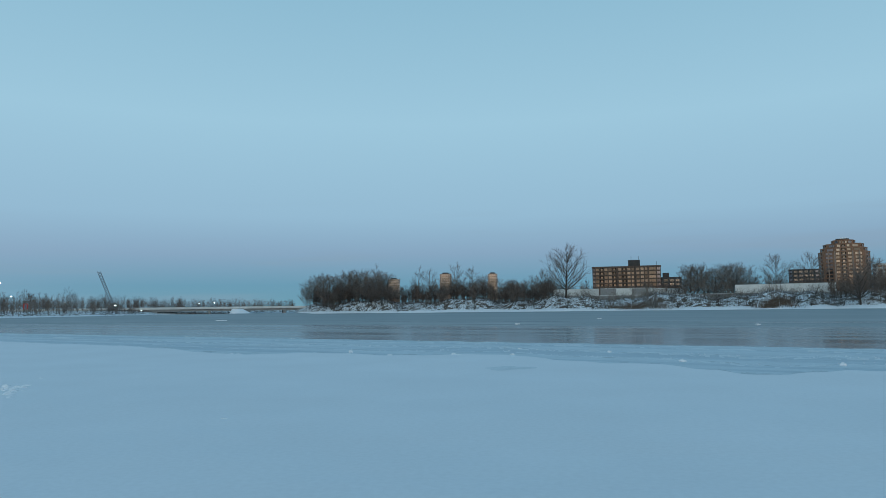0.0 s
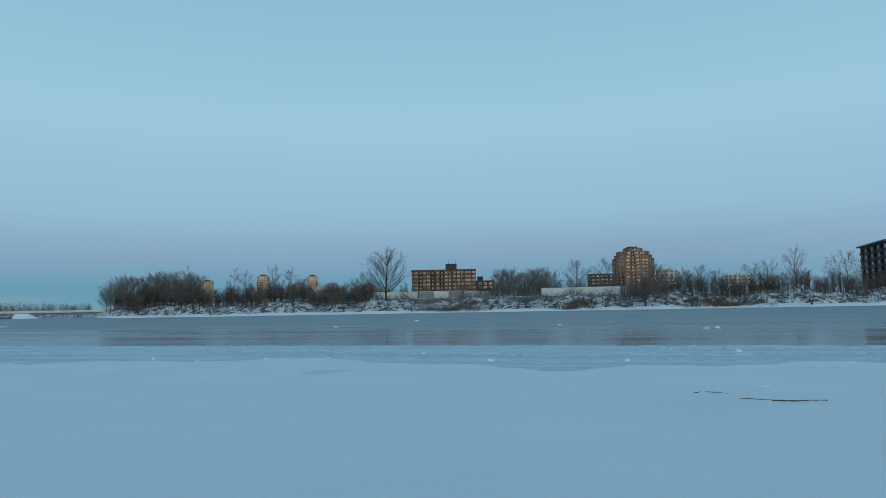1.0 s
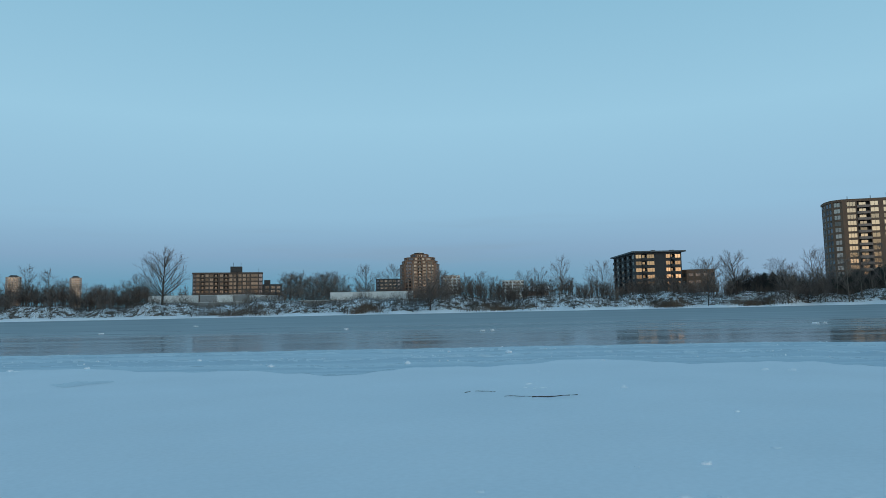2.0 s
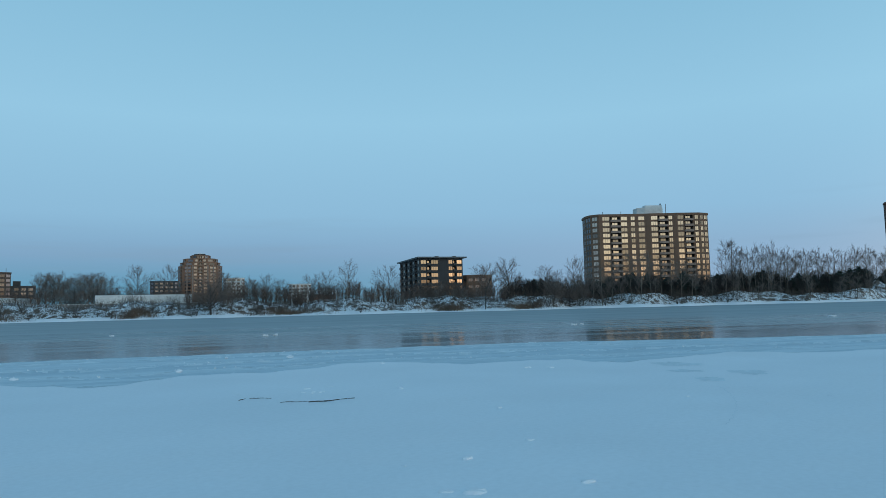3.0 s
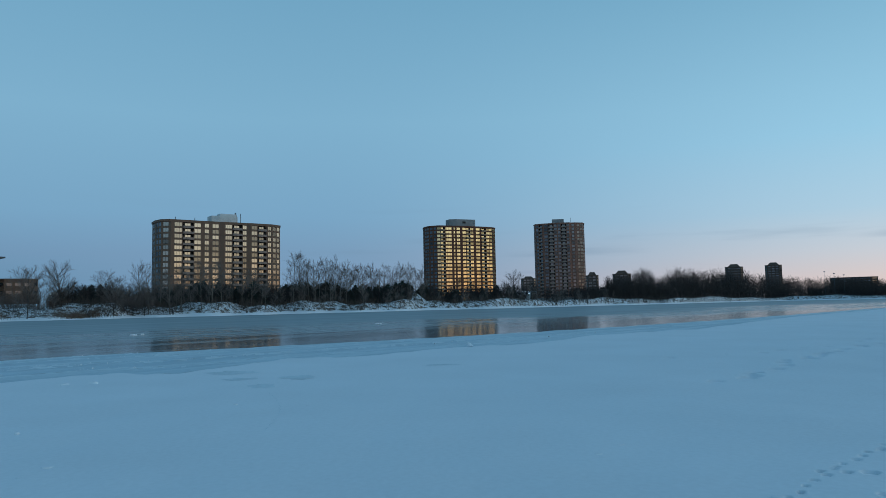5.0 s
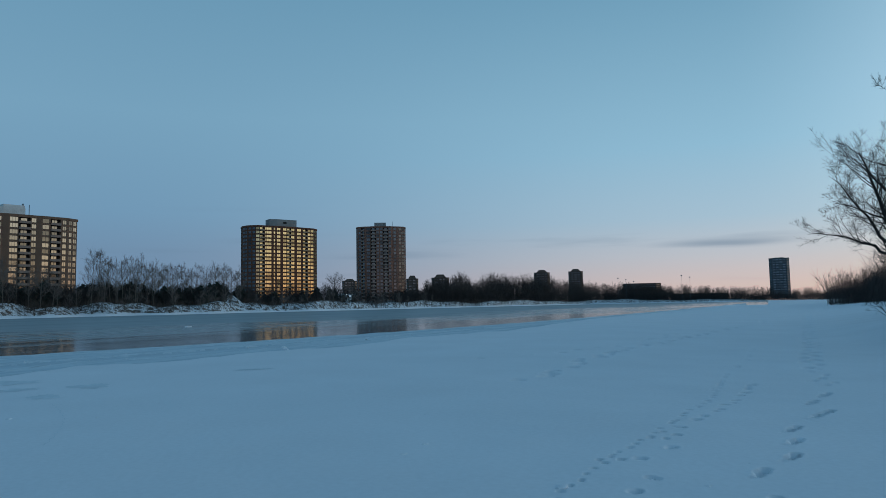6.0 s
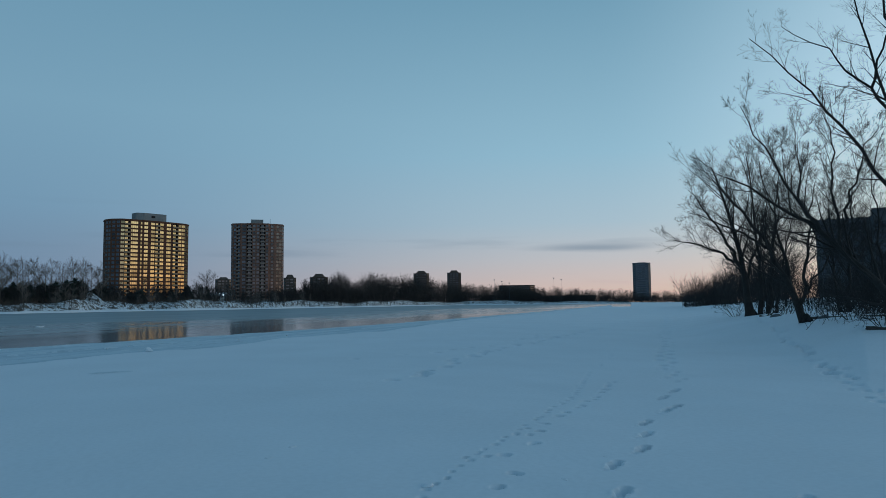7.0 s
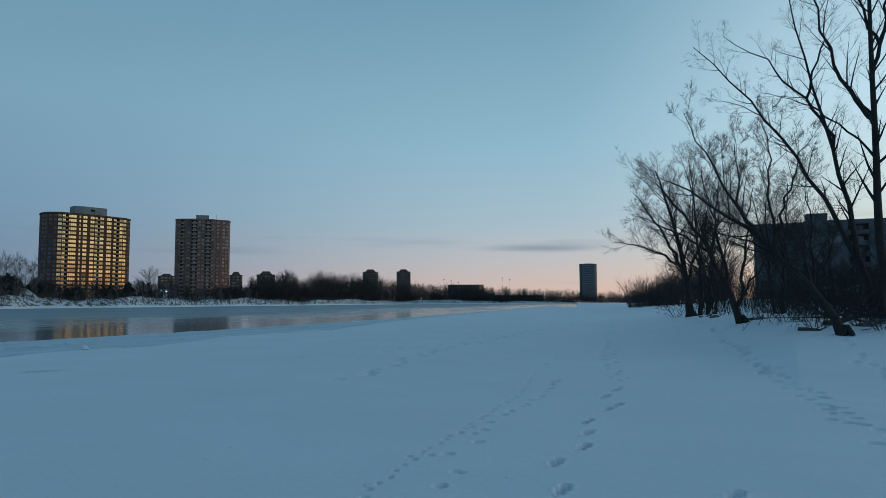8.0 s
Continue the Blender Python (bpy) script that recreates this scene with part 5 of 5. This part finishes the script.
# Near-black stems, the backlit silhouette painted into their colour.
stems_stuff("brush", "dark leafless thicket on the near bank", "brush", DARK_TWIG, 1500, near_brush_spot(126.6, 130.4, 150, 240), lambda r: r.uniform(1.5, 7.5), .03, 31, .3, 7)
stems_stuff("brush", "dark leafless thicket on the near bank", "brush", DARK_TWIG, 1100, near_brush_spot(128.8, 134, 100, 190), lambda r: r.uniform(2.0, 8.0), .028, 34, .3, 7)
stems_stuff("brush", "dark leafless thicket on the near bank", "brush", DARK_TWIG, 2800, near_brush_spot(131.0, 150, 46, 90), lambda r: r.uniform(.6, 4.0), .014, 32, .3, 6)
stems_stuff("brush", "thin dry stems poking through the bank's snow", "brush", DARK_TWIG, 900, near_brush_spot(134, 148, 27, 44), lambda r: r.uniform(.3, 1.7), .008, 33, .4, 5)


def log(b, d, length, radius, yaw, label, rise=0.0):
    rng = random.Random(int(b * 10))
    segs = []
    spec = dict(SHRUB, height=length, radius=radius, up=[rise, .02, .02], kids=[4, 3], thin=.01)
    grow(rng, Vector((0, 0, radius * .6)), Vector((1, 0, rise)), length, radius, 0, spec, segs)
    v, f = tubes(segs, 7)
    ob = mesh_object("fallen_log", v, f, BARK, smooth=True)
    ob.matrix_world = Matrix.Translation(near_spot(b, d)) @ pose(0, 0, 0, 0, 0, yaw)
    return tagged(ob, label, "log")


log(134.9, 31, 5.6, .10, -134, "long dark fallen trunk propped above the bank's snow", .05)
log(140.0, 27, 1.6, .13, -128, "short dark log half sunk in snow")
log(138.3, 25, .7, .11, -142, "short dark log half sunk in snow")
log(131.8, 40, 1.8, .09, -115, "short dark log half sunk in snow")


# ---- things on the ice ----
def ice_chunk(rng, size):
    bm = bmesh.new()
    bmesh.ops.create_icosphere(bm, subdivisions=2, radius=size)
    for v in bm.verts:
        n = noise.noise(v.co * (2.2 / size) + Vector((rng.random() * 50, 0, 0)))
        v.co *= 1 + .45 * n
        v.co.z *= .55
    me = bpy.data.meshes.new("ice_chunk")
    bm.to_mesh(me)
    bm.free()
    me.materials.append(SNOW)
    return me


def scatter_chunks():
    rng = random.Random(9)
    kinds = [ice_chunk(rng, s) for s in (.035, .055, .08, .11)]
    spots = [(50.9, 6.8, 1), (51.2, 6.7, 2), (51.6, 6.75, 1), (59.6, 7.1, 1), (45.2, 6.7, 0), (45.6, 14.6, 2), (46.0, 14.5, 1), (39.2, 17.9, 2), (28.3, 18.7, 2), (35.6, 18.3, 2), (-29.1, 20.6, 2),
             (-16.5, 11.6, 1), (-14.0, 11.5, 1), (-13.2, 11.4, 0), (-10.2, 10.2, 0), (-8.8, 8.6, 0), (-16.5, 27.9, 3), (-16.0, 27.7, 3), (-7.4, 27.7, 3), (-4.3, 25.2, 3), (.8, 25, 3), (1.2, 24.8, 2), (55.7, 18.7, 3), (57.5, 18.6, 3)]
    for k in range(42):
        spots.append((-31.3 + rng.gauss(0, .75), 18.2 + rng.gauss(0, .7), rng.randrange(1, 4)))
    for k in range(14):
        spots.append((39.6 + rng.gauss(0, 1.3), 14.6 + rng.gauss(0, .3), rng.randrange(0, 3)))
    for k in range(20):
        b = rng.uniform(-30, 100)
        spots.append((b, snow_edge(b) + rng.uniform(-.6, 7), rng.randrange(1, 4)))
    for k in range(34):
        spots.append((rng.uniform(30, 122), rng.uniform(6.6, 15), rng.randrange(0, 2)))
    for b, d, k in spots:
        ob = new("ice_chunk", kinds[k])
        ob.matrix_world = Matrix.Translation(at(b, d, -0.02)) @ pose(0, 0, 0, 0, 0, rng.uniform(0, 360)) @ Matrix.Diagonal((rng.uniform(.8, 1.6), rng.uniform(.8, 1.3), rng.uniform(.7, 1.1), 1))
        tagged(ob, "small snow-covered lump of broken ice on the sheet", "ice chunk", "ice lumps")


scatter_chunks()


# Dark rods stand in for the shaded gaps under tilted ice plates.
def plate_gap(b0, d0, b1, d1, r, seed):
    a, b = at(b0, d0, 0.03), at(b1, d1, 0.05)
    rng = random.Random(seed)
    pts = [a.lerp(b, k / 6) + Vector((0, 0, rng.uniform(-.004, .006))) for k in range(7)]
    v, f = tubes([(pts[k], pts[k + 1], r * (.6 + .4 * math.sin(k)), r * .7, 0, False) for k in range(6)], 6)
    ob = mesh_object("driftwood", v, f, BARK, smooth=True)
    tagged(ob, "dark rod for the shaded gap under a tilted ice plate", "driftwood", "driftwood sticks")


plate_gap(36.5, 13.0, 38.9, 12.75, .008, 1)
plate_gap(38.6, 12.8, 42.1, 12.95, .013, 2)
plate_gap(34.2, 13.8, 35.8, 13.5, .008, 3)
plate_gap(33.4, 13.6, 33.9, 13.6, .01, 4)


def snow_top(x, y):
    """The height of the snow on the river ice."""
    return 0.035 * noise.noise((x * 0.25, y * 0.25, 0)) + 0.012 * noise.noise((x * 1.3, y * 1.3, 5))


def slush_patch(b, d, w, l, yaw, seed):
    """A wind-bared patch where grey ice shows through."""
    rng = random.Random(seed)
    turn = Matrix.Translation(at(b, d)) @ pose(0, 0, 0, 0, 0, yaw)
    edge = [.75 + .45 * noise.noise((math.cos(j * .157) * 1.8, math.sin(j * .157) * 1.8, seed * 1.7)) + .35 * noise.noise((math.cos(j * .157) * 6, math.sin(j * .157) * 6, seed)) + rng.uniform(-.07, .07) for j in range(40)]
    v, f = [], []
    for k in range(6):
        for j in range(40):
            a = j / 40 * 2 * math.pi
            p = turn @ Vector((math.cos(a) * w * edge[j] * k / 5, math.sin(a) * l * edge[j] * k / 5, 0))
            v.append((p.x, p.y, snow_top(p.x, p.y) + .004))
            if k:
                f.append(((k - 1) * 40 + j, k * 40 + j, k * 40 + (j + 1) % 40, (k - 1) * 40 + (j + 1) % 40))
    ob = mesh_object("bare_ice", v, f, CLEAR_ICE)
    tagged(ob, "wind-bared patch of grey ice in the snow", "ice patch", "bare ice patches")


for b, d, w, l in ((67.1, 19.4, .8, .7), (69.2, 15.9, .34, .55), (67.6, 17.6, .5, .45), (72.0, 17.5, .5, .65), (5.0, 19.0, .8, .6), (83.2, 19.7, .7, .25)):
    slush_patch(b, d, w, l, -b, int(b))


# ---- lights across the water ----
def lamp_post(b, d, h, size, strength):
    z = 1.5
    t = root("street_lamp", Matrix.Translation(at(b, d, z)), "lit street lamp on a slim steel post across the water", "street lamp", "far street lamps")
    part("post", box(-.08, .08, -.08, .08, -2, h), STEEL, t)
    m = bpy.data.materials.get("lamp_glow") or bpy.data.materials.new("lamp_glow")
    m.use_nodes = True
    p = m.node_tree.nodes["Principled BSDF"]
    p.inputs["Emission Color"].default_value, p.inputs["Emission Strength"].default_value = (.85, .95, 1, 1), strength
    bm = bmesh.new()
    bmesh.ops.create_icosphere(bm, subdivisions=2, radius=size)
    for v in bm.verts:
        v.co.z = v.co.z * .6 + h + size * .5
    part("lantern", bm, m, t, "white glowing lantern")


for b, el, d, s in ((-32.4, 2.1, 340, .8), (-31.7, 1.2, 480, .5), (-28.4, .7, 480, .5), (-25.1, .5, 470, .8), (-23.3, .1, 495, .7), (-19.2, .6, 520, .6), (-18.1, .63, 520, .6), (89.2, .9, 470, .6), (90.3, .9, 470, .6), (90.0, 1.0, 480, .6)):
    lamp_post(b, d, max(.4, EYE - 1.5 + d * math.tan(radians(el))), s * .62, 9.0)


# ---- frost rubble along the ice shelf's ridges ----
def rubble():
    rng = random.Random(77)
    v, f = [], []
    for _ in range(1500):
        b = rng.uniform(-34, 112)
        e0, e1 = snow_edge(b) - .4, ice_edge(b)
        lane = rng.choice((.0, .30, .50, .50, .56, .79, .97))
        g = rng.gauss(lane, .012)
        size = rng.uniform(.012, .034) * (1.3 if noise.noise((b * .7, lane * 9, 0)) > .1 else .6)
        p = at(b, e0 + (e1 - e0) * g, -.02)
        o = len(v)
        yaw = rng.uniform(0, 6.28)
        for k in range(3):
            a = yaw + k * 2.1
            v.append(p + Vector((math.cos(a) * size, math.sin(a) * size, -.02)))
        v.append(p + Vector((rng.uniform(-.3, .3) * size, rng.uniform(-.3, .3) * size, size * rng.uniform(.25, .6))))
        f += [(o, o + 1, o + 3), (o + 1, o + 2, o + 3), (o + 2, o, o + 3)]
    tagged(mesh_object("ice_rubble", v, f, SNOW), "crumbs of frosted ice along the shelf ridges", "ice rubble", kind="stuff")


rubble()


# ---- small things across the river ----
def house(b, d, w, deep, z, label, wall=BRICK_A):
    t = root("house", Matrix.Translation(at(b, d, z)) @ pose(0, 0, 0, 0, 0, -b), label, "house")
    part("wall", box(-w / 2, w / 2, 0, deep, -2, 3.2), wall, t)
    bm = bmesh.new()
    o = .5
    pts = [(-w / 2 - o, -o, 3.1), (w / 2 + o, -o, 3.1), (w / 2 + o, deep + o, 3.1), (-w / 2 - o, deep + o, 3.1), (-w / 2 - o, deep / 2, 5.4), (w / 2 + o, deep / 2, 5.4)]
    vs = [bm.verts.new(p) for p in pts]
    for q in ((0, 1, 5, 4), (2, 3, 4, 5), (0, 4, 3), (1, 2, 5), (3, 2, 1, 0)):
        bm.faces.new([vs[k] for k in q])
    roof = part("roof", bm, SNOW, t, "snow-covered gable roof")
    part("chimney", box(w * .2, w * .2 + .8, deep / 2 - .4, deep / 2 + .4, 4.6, 6.3), BRICK_E, roof)
    me = window_mesh(1.6, 1.2, PANE, 1)
    for k in range(3):
        share("window", me, t, pose(-w / 2 + w * (k + .5) / 3, -.05, 1.1, 0, 0, 0))


house(55.3, 325, 15, 9, 5.2, "low house with a snow-covered roof behind the reeds")
house(56.8, 318, 8, 7, 5.0, "small dark house with a snow-covered roof", BRICK_E)
house(39.4, 330, 12, 8, 5.6, "low house with a snow-covered roof behind bare trees", BRICK_C)
house(90.0, 505, 16, 9, 6.0, "low lit house with a snow-covered roof", CONCRETE)


def heap(b, d, z, w, h):
    bm = bmesh.new()
    bmesh.ops.create_cone(bm, cap_ends=True, segments=22, radius1=w / 2, radius2=w * .06, depth=h)
    bmesh.ops.subdivide_edges(bm, edges=bm.edges[:], cuts=2, use_grid_fill=True)
    for v in bm.verts:
        v.co += Vector((noise.noise(v.co * .4), noise.noise(v.co * .4 + Vector((9, 0, 0))), noise.noise(v.co * .5 + Vector((0, 9, 0))) * .5)) * .7 + Vector((0, 0, h / 2))
    me = bpy.data.meshes.new("mound")
    bm.to_mesh(me)
    bm.free()
    me.materials.append(BANK)
    ob = new("mound", me)
    ob.matrix_world = Matrix.Translation(at(b, d, z))
    tagged(ob, "steep mound of earth dusted with snow on the far bank", "mound")


heap(81.0, 362, 3.2, 15, 5.5)


# Made-up red box with a door, standing in for a tiny red spot.
def container(b, d, z):
    t = root("site_cabin", Matrix.Translation(at(b, d, z)) @ pose(0, 0, 0, 0, 0, -b), "small red box added for a tiny red spot beside the bridge works", "cabin")
    part("body", box(-.9, .9, 0, 1.8, 0, 2.4, .05), RED, t)
    part("door", box(-.4, .4, -.06, -.01, .1, 2.1), STEEL, t, "grey door panel")


container(-30.8, 352, 3.6)
wall_run("retaining_wall", 8.0, 292, 19.5, 292, 5.1, .55, "low dark kerb wall along the bank top", "dd")
wall_run("retaining_wall", 19.6, 292, 31.0, 292, 5.1, .55, "low dark kerb wall along the bank top", "dd")
# Dark stems added under the deck to stand in for the bridge's shadow.
stems_stuff("brush", "dark stems added on the shore for the shade beneath the bridge", "brush", DARK_TWIG, 900, on_bank(-26, -11.6, -4, 22), lambda r: r.uniform(.8, 2.6), .06, 41, .5, 3)


# ---- low dark shrubs and debris under the near trees ----
def near_shrub(seed, b, d, h):
    rng = random.Random(seed)
    stems = []
    for k in range(8):
        a = k * .8 + rng.uniform(-.3, .3)
        lean = rng.uniform(.3, 1.4)
        stems.append(((.12 * math.cos(a), .12 * math.sin(a), -.1), (lean * math.cos(a), lean * math.sin(a), 1), h * rng.uniform(.6, 1.1), .016))
    spec = dict(NEAR, steps=[6, 4, 3, 1], kids=[7, 6, 4], wob=[.08, .1, .1, .1], up=[.01, .03, .03, .03], clear=[.2, .15, .1], thin=.004, slim=.6, ratio=.5, flat=True)
    tree("bare_shrub", seed, spec, "low dark leafless shrub on the snowy near bank", Matrix.Translation(near_spot(b, d)), stems=stems, cut=0, category="shrub", group="near bank shrubs", twig=DARK_TWIG)


for k, (b, d, h) in enumerate(((139.5, 26, 1.7), (142.2, 27, 1.5), (143.6, 25.5, 1.3), (145.2, 26, 1.8), (137.6, 29, 1.6), (136.2, 33, 1.8), (133.6, 38, 2.0), (141.0, 31, 2.0), (144.4, 33, 2.4), (138.8, 36, 2.4), (130.2, 50, 2.2))):
    near_shrub(60 + k, b, d, h)


# Made-up wall in place of the pale snowy slope behind the thicket.
wall_run("garden_wall", 140.4, 84, 152, 64, 1.7, 1.25, "pale wall standing in for the snowy slope behind the near bank thicket")


def rock(b, d, w, seed):
    bm = bmesh.new()
    bmesh.ops.create_icosphere(bm, subdivisions=3, radius=1)
    for v in bm.verts:
        v.co *= 1 + .35 * noise.noise(v.co * 1.4 + Vector((seed * 7.0, 0, 0)))
        v.co = Vector((v.co.x * w, v.co.y * w * .7, v.co.z * w * .42 + w * .1))
    me = bpy.data.meshes.new("rock")
    bm.to_mesh(me)
    bm.free()
    me.materials.append(ROOFING)
    ob = new("rock", me)
    ob.matrix_world = Matrix.Translation(near_spot(b, d)) @ pose(0, 0, 0, 0, 0, -b + seed * 20)
    tagged(ob, "dark grey boulder half buried in the bank's snow", "rock", "bank boulders")


for k, (b, d, w) in enumerate(((138.9, 25.2, .28), (142.6, 27, .32), (143.3, 28, .4), (136.0, 31, .3), (132.9, 36, .35), (144.0, 26.5, .25))):
    rock(b, d, w, k)


def crack():
    """A fine curved crack in the snowy ice."""
    a, c, e = at(69.7, 10.2), at(71.6, 12.4), at(69.6, 14.8)
    v, f = [], []
    for k in range(41):
        p = bow(a, c, e, k / 40) + Vector((.02 * math.sin(k * 1.3), .02 * math.sin(k * 2.1), 0))
        side = (bow(a, c, e, k / 40 + .01) - bow(a, c, e, k / 40 - .01)).normalized().cross(Vector((0, 0, 1)))
        w = .004 + .003 * math.sin(k * 1.9)
        lift = Vector((0, 0, snow_top(p.x, p.y) + .008))
        v += [p + side * w + lift, p - side * w + lift]
        if k:
            o = len(v) - 4
            f.append((o, o + 1, o + 3, o + 2))
    tagged(mesh_object("ice_crack", v, f, CLEAR_ICE), "fine curved crack across the snowy ice", "crack")


crack()


def near_copse():
    """Slim trees thick behind the leaning ones."""
    rng = random.Random(14)
    first = crown_tree("riverside_tree", 14, "slender dark bare tree in the thicket on the near bank", "near bank thicket trees", 3.4, .1, 16, 9, 10, SILHOUETTE_BARK, DARK_TWIG, radius=.14, thin=.009, top=.85)
    tall = max(v.co.z for v in first.children[-1].data.vertices)
    for k in range(12):
        b, d, h = rng.uniform(130.5, 147), rng.uniform(48, 80), rng.uniform(4.0, 7.0)
        m = Matrix.Translation(near_spot(b, d)) @ pose(0, 0, 0, rng.uniform(-6, 6), rng.uniform(-6, 6), rng.uniform(0, 360)) @ Matrix.Scale(h / tall, 4)
        if k == 0:
            first.matrix_world, first_scale = m, h / tall
        else:
            copy_thing(first, m @ Matrix.Scale(1 / first_scale, 4))


near_copse()


def light_mast(b, d, h):
    t = root("light_mast", Matrix.Translation(at(b, d, 3)) @ pose(0, 0, 0, 0, 0, -b), "tall unlit floodlight mast above the far woods", "light mast", "floodlight masts")
    pole = part("pole", box(-.06, .06, -.06, .06, -2, h), STEEL, t)
    part("lamp_head", box(-.8, .8, -.3, .3, h, h + .9, .1), STEEL, pole)


for b, h in ((112.0, 26), (112.6, 24), (116.8, 27), (117.4, 25), (113.2, 22)):
    light_mast(b, 830, h)


def floe(b, d, w, seed):
    """A drifting pan of snowy ice with a raised rim."""
    rng = random.Random(seed)
    n = 18
    ring = [rng.uniform(.7, 1.1) for _ in range(n)]
    v, f = [], []
    for z, k in ((-.14, 1.0), (.02, 1.0), (.08, .93), (.03, .8)):
        v += [(math.cos(2 * math.pi * i / n) * w * ring[i] * k, math.sin(2 * math.pi * i / n) * w * .7 * ring[i] * k, z * (1 + .6 * rng.random())) for i in range(n)]
    for o in (0, n, 2 * n):
        f += [(o + i, o + (i + 1) % n, o + n + (i + 1) % n, o + n + i) for i in range(n)]
    v.append((0, 0, .03))
    f += [(3 * n + i, 3 * n + (i + 1) % n, 4 * n) for i in range(n)]
    ob = mesh_object("ice_floe", v, f, SNOW)
    ob.matrix_world = Matrix.Translation(at(b, d, -.1)) @ pose(0, 0, 0, 0, 0, -b)
    tagged(ob, "small pan of snowy ice adrift on the river", "ice floe", "drifting floes")


for k, (b, d, w) in enumerate(((59.6, 58, .4), (60.2, 59, .25), (35.0, 50, .3), (35.8, 51, .25), (6.0, 70, .4), (-17.5, 130, 1.6), (12.5, 95, .5), (24.0, 62, .3), (78.0, 75, .6))):
    floe(b, d, w * .62, k)
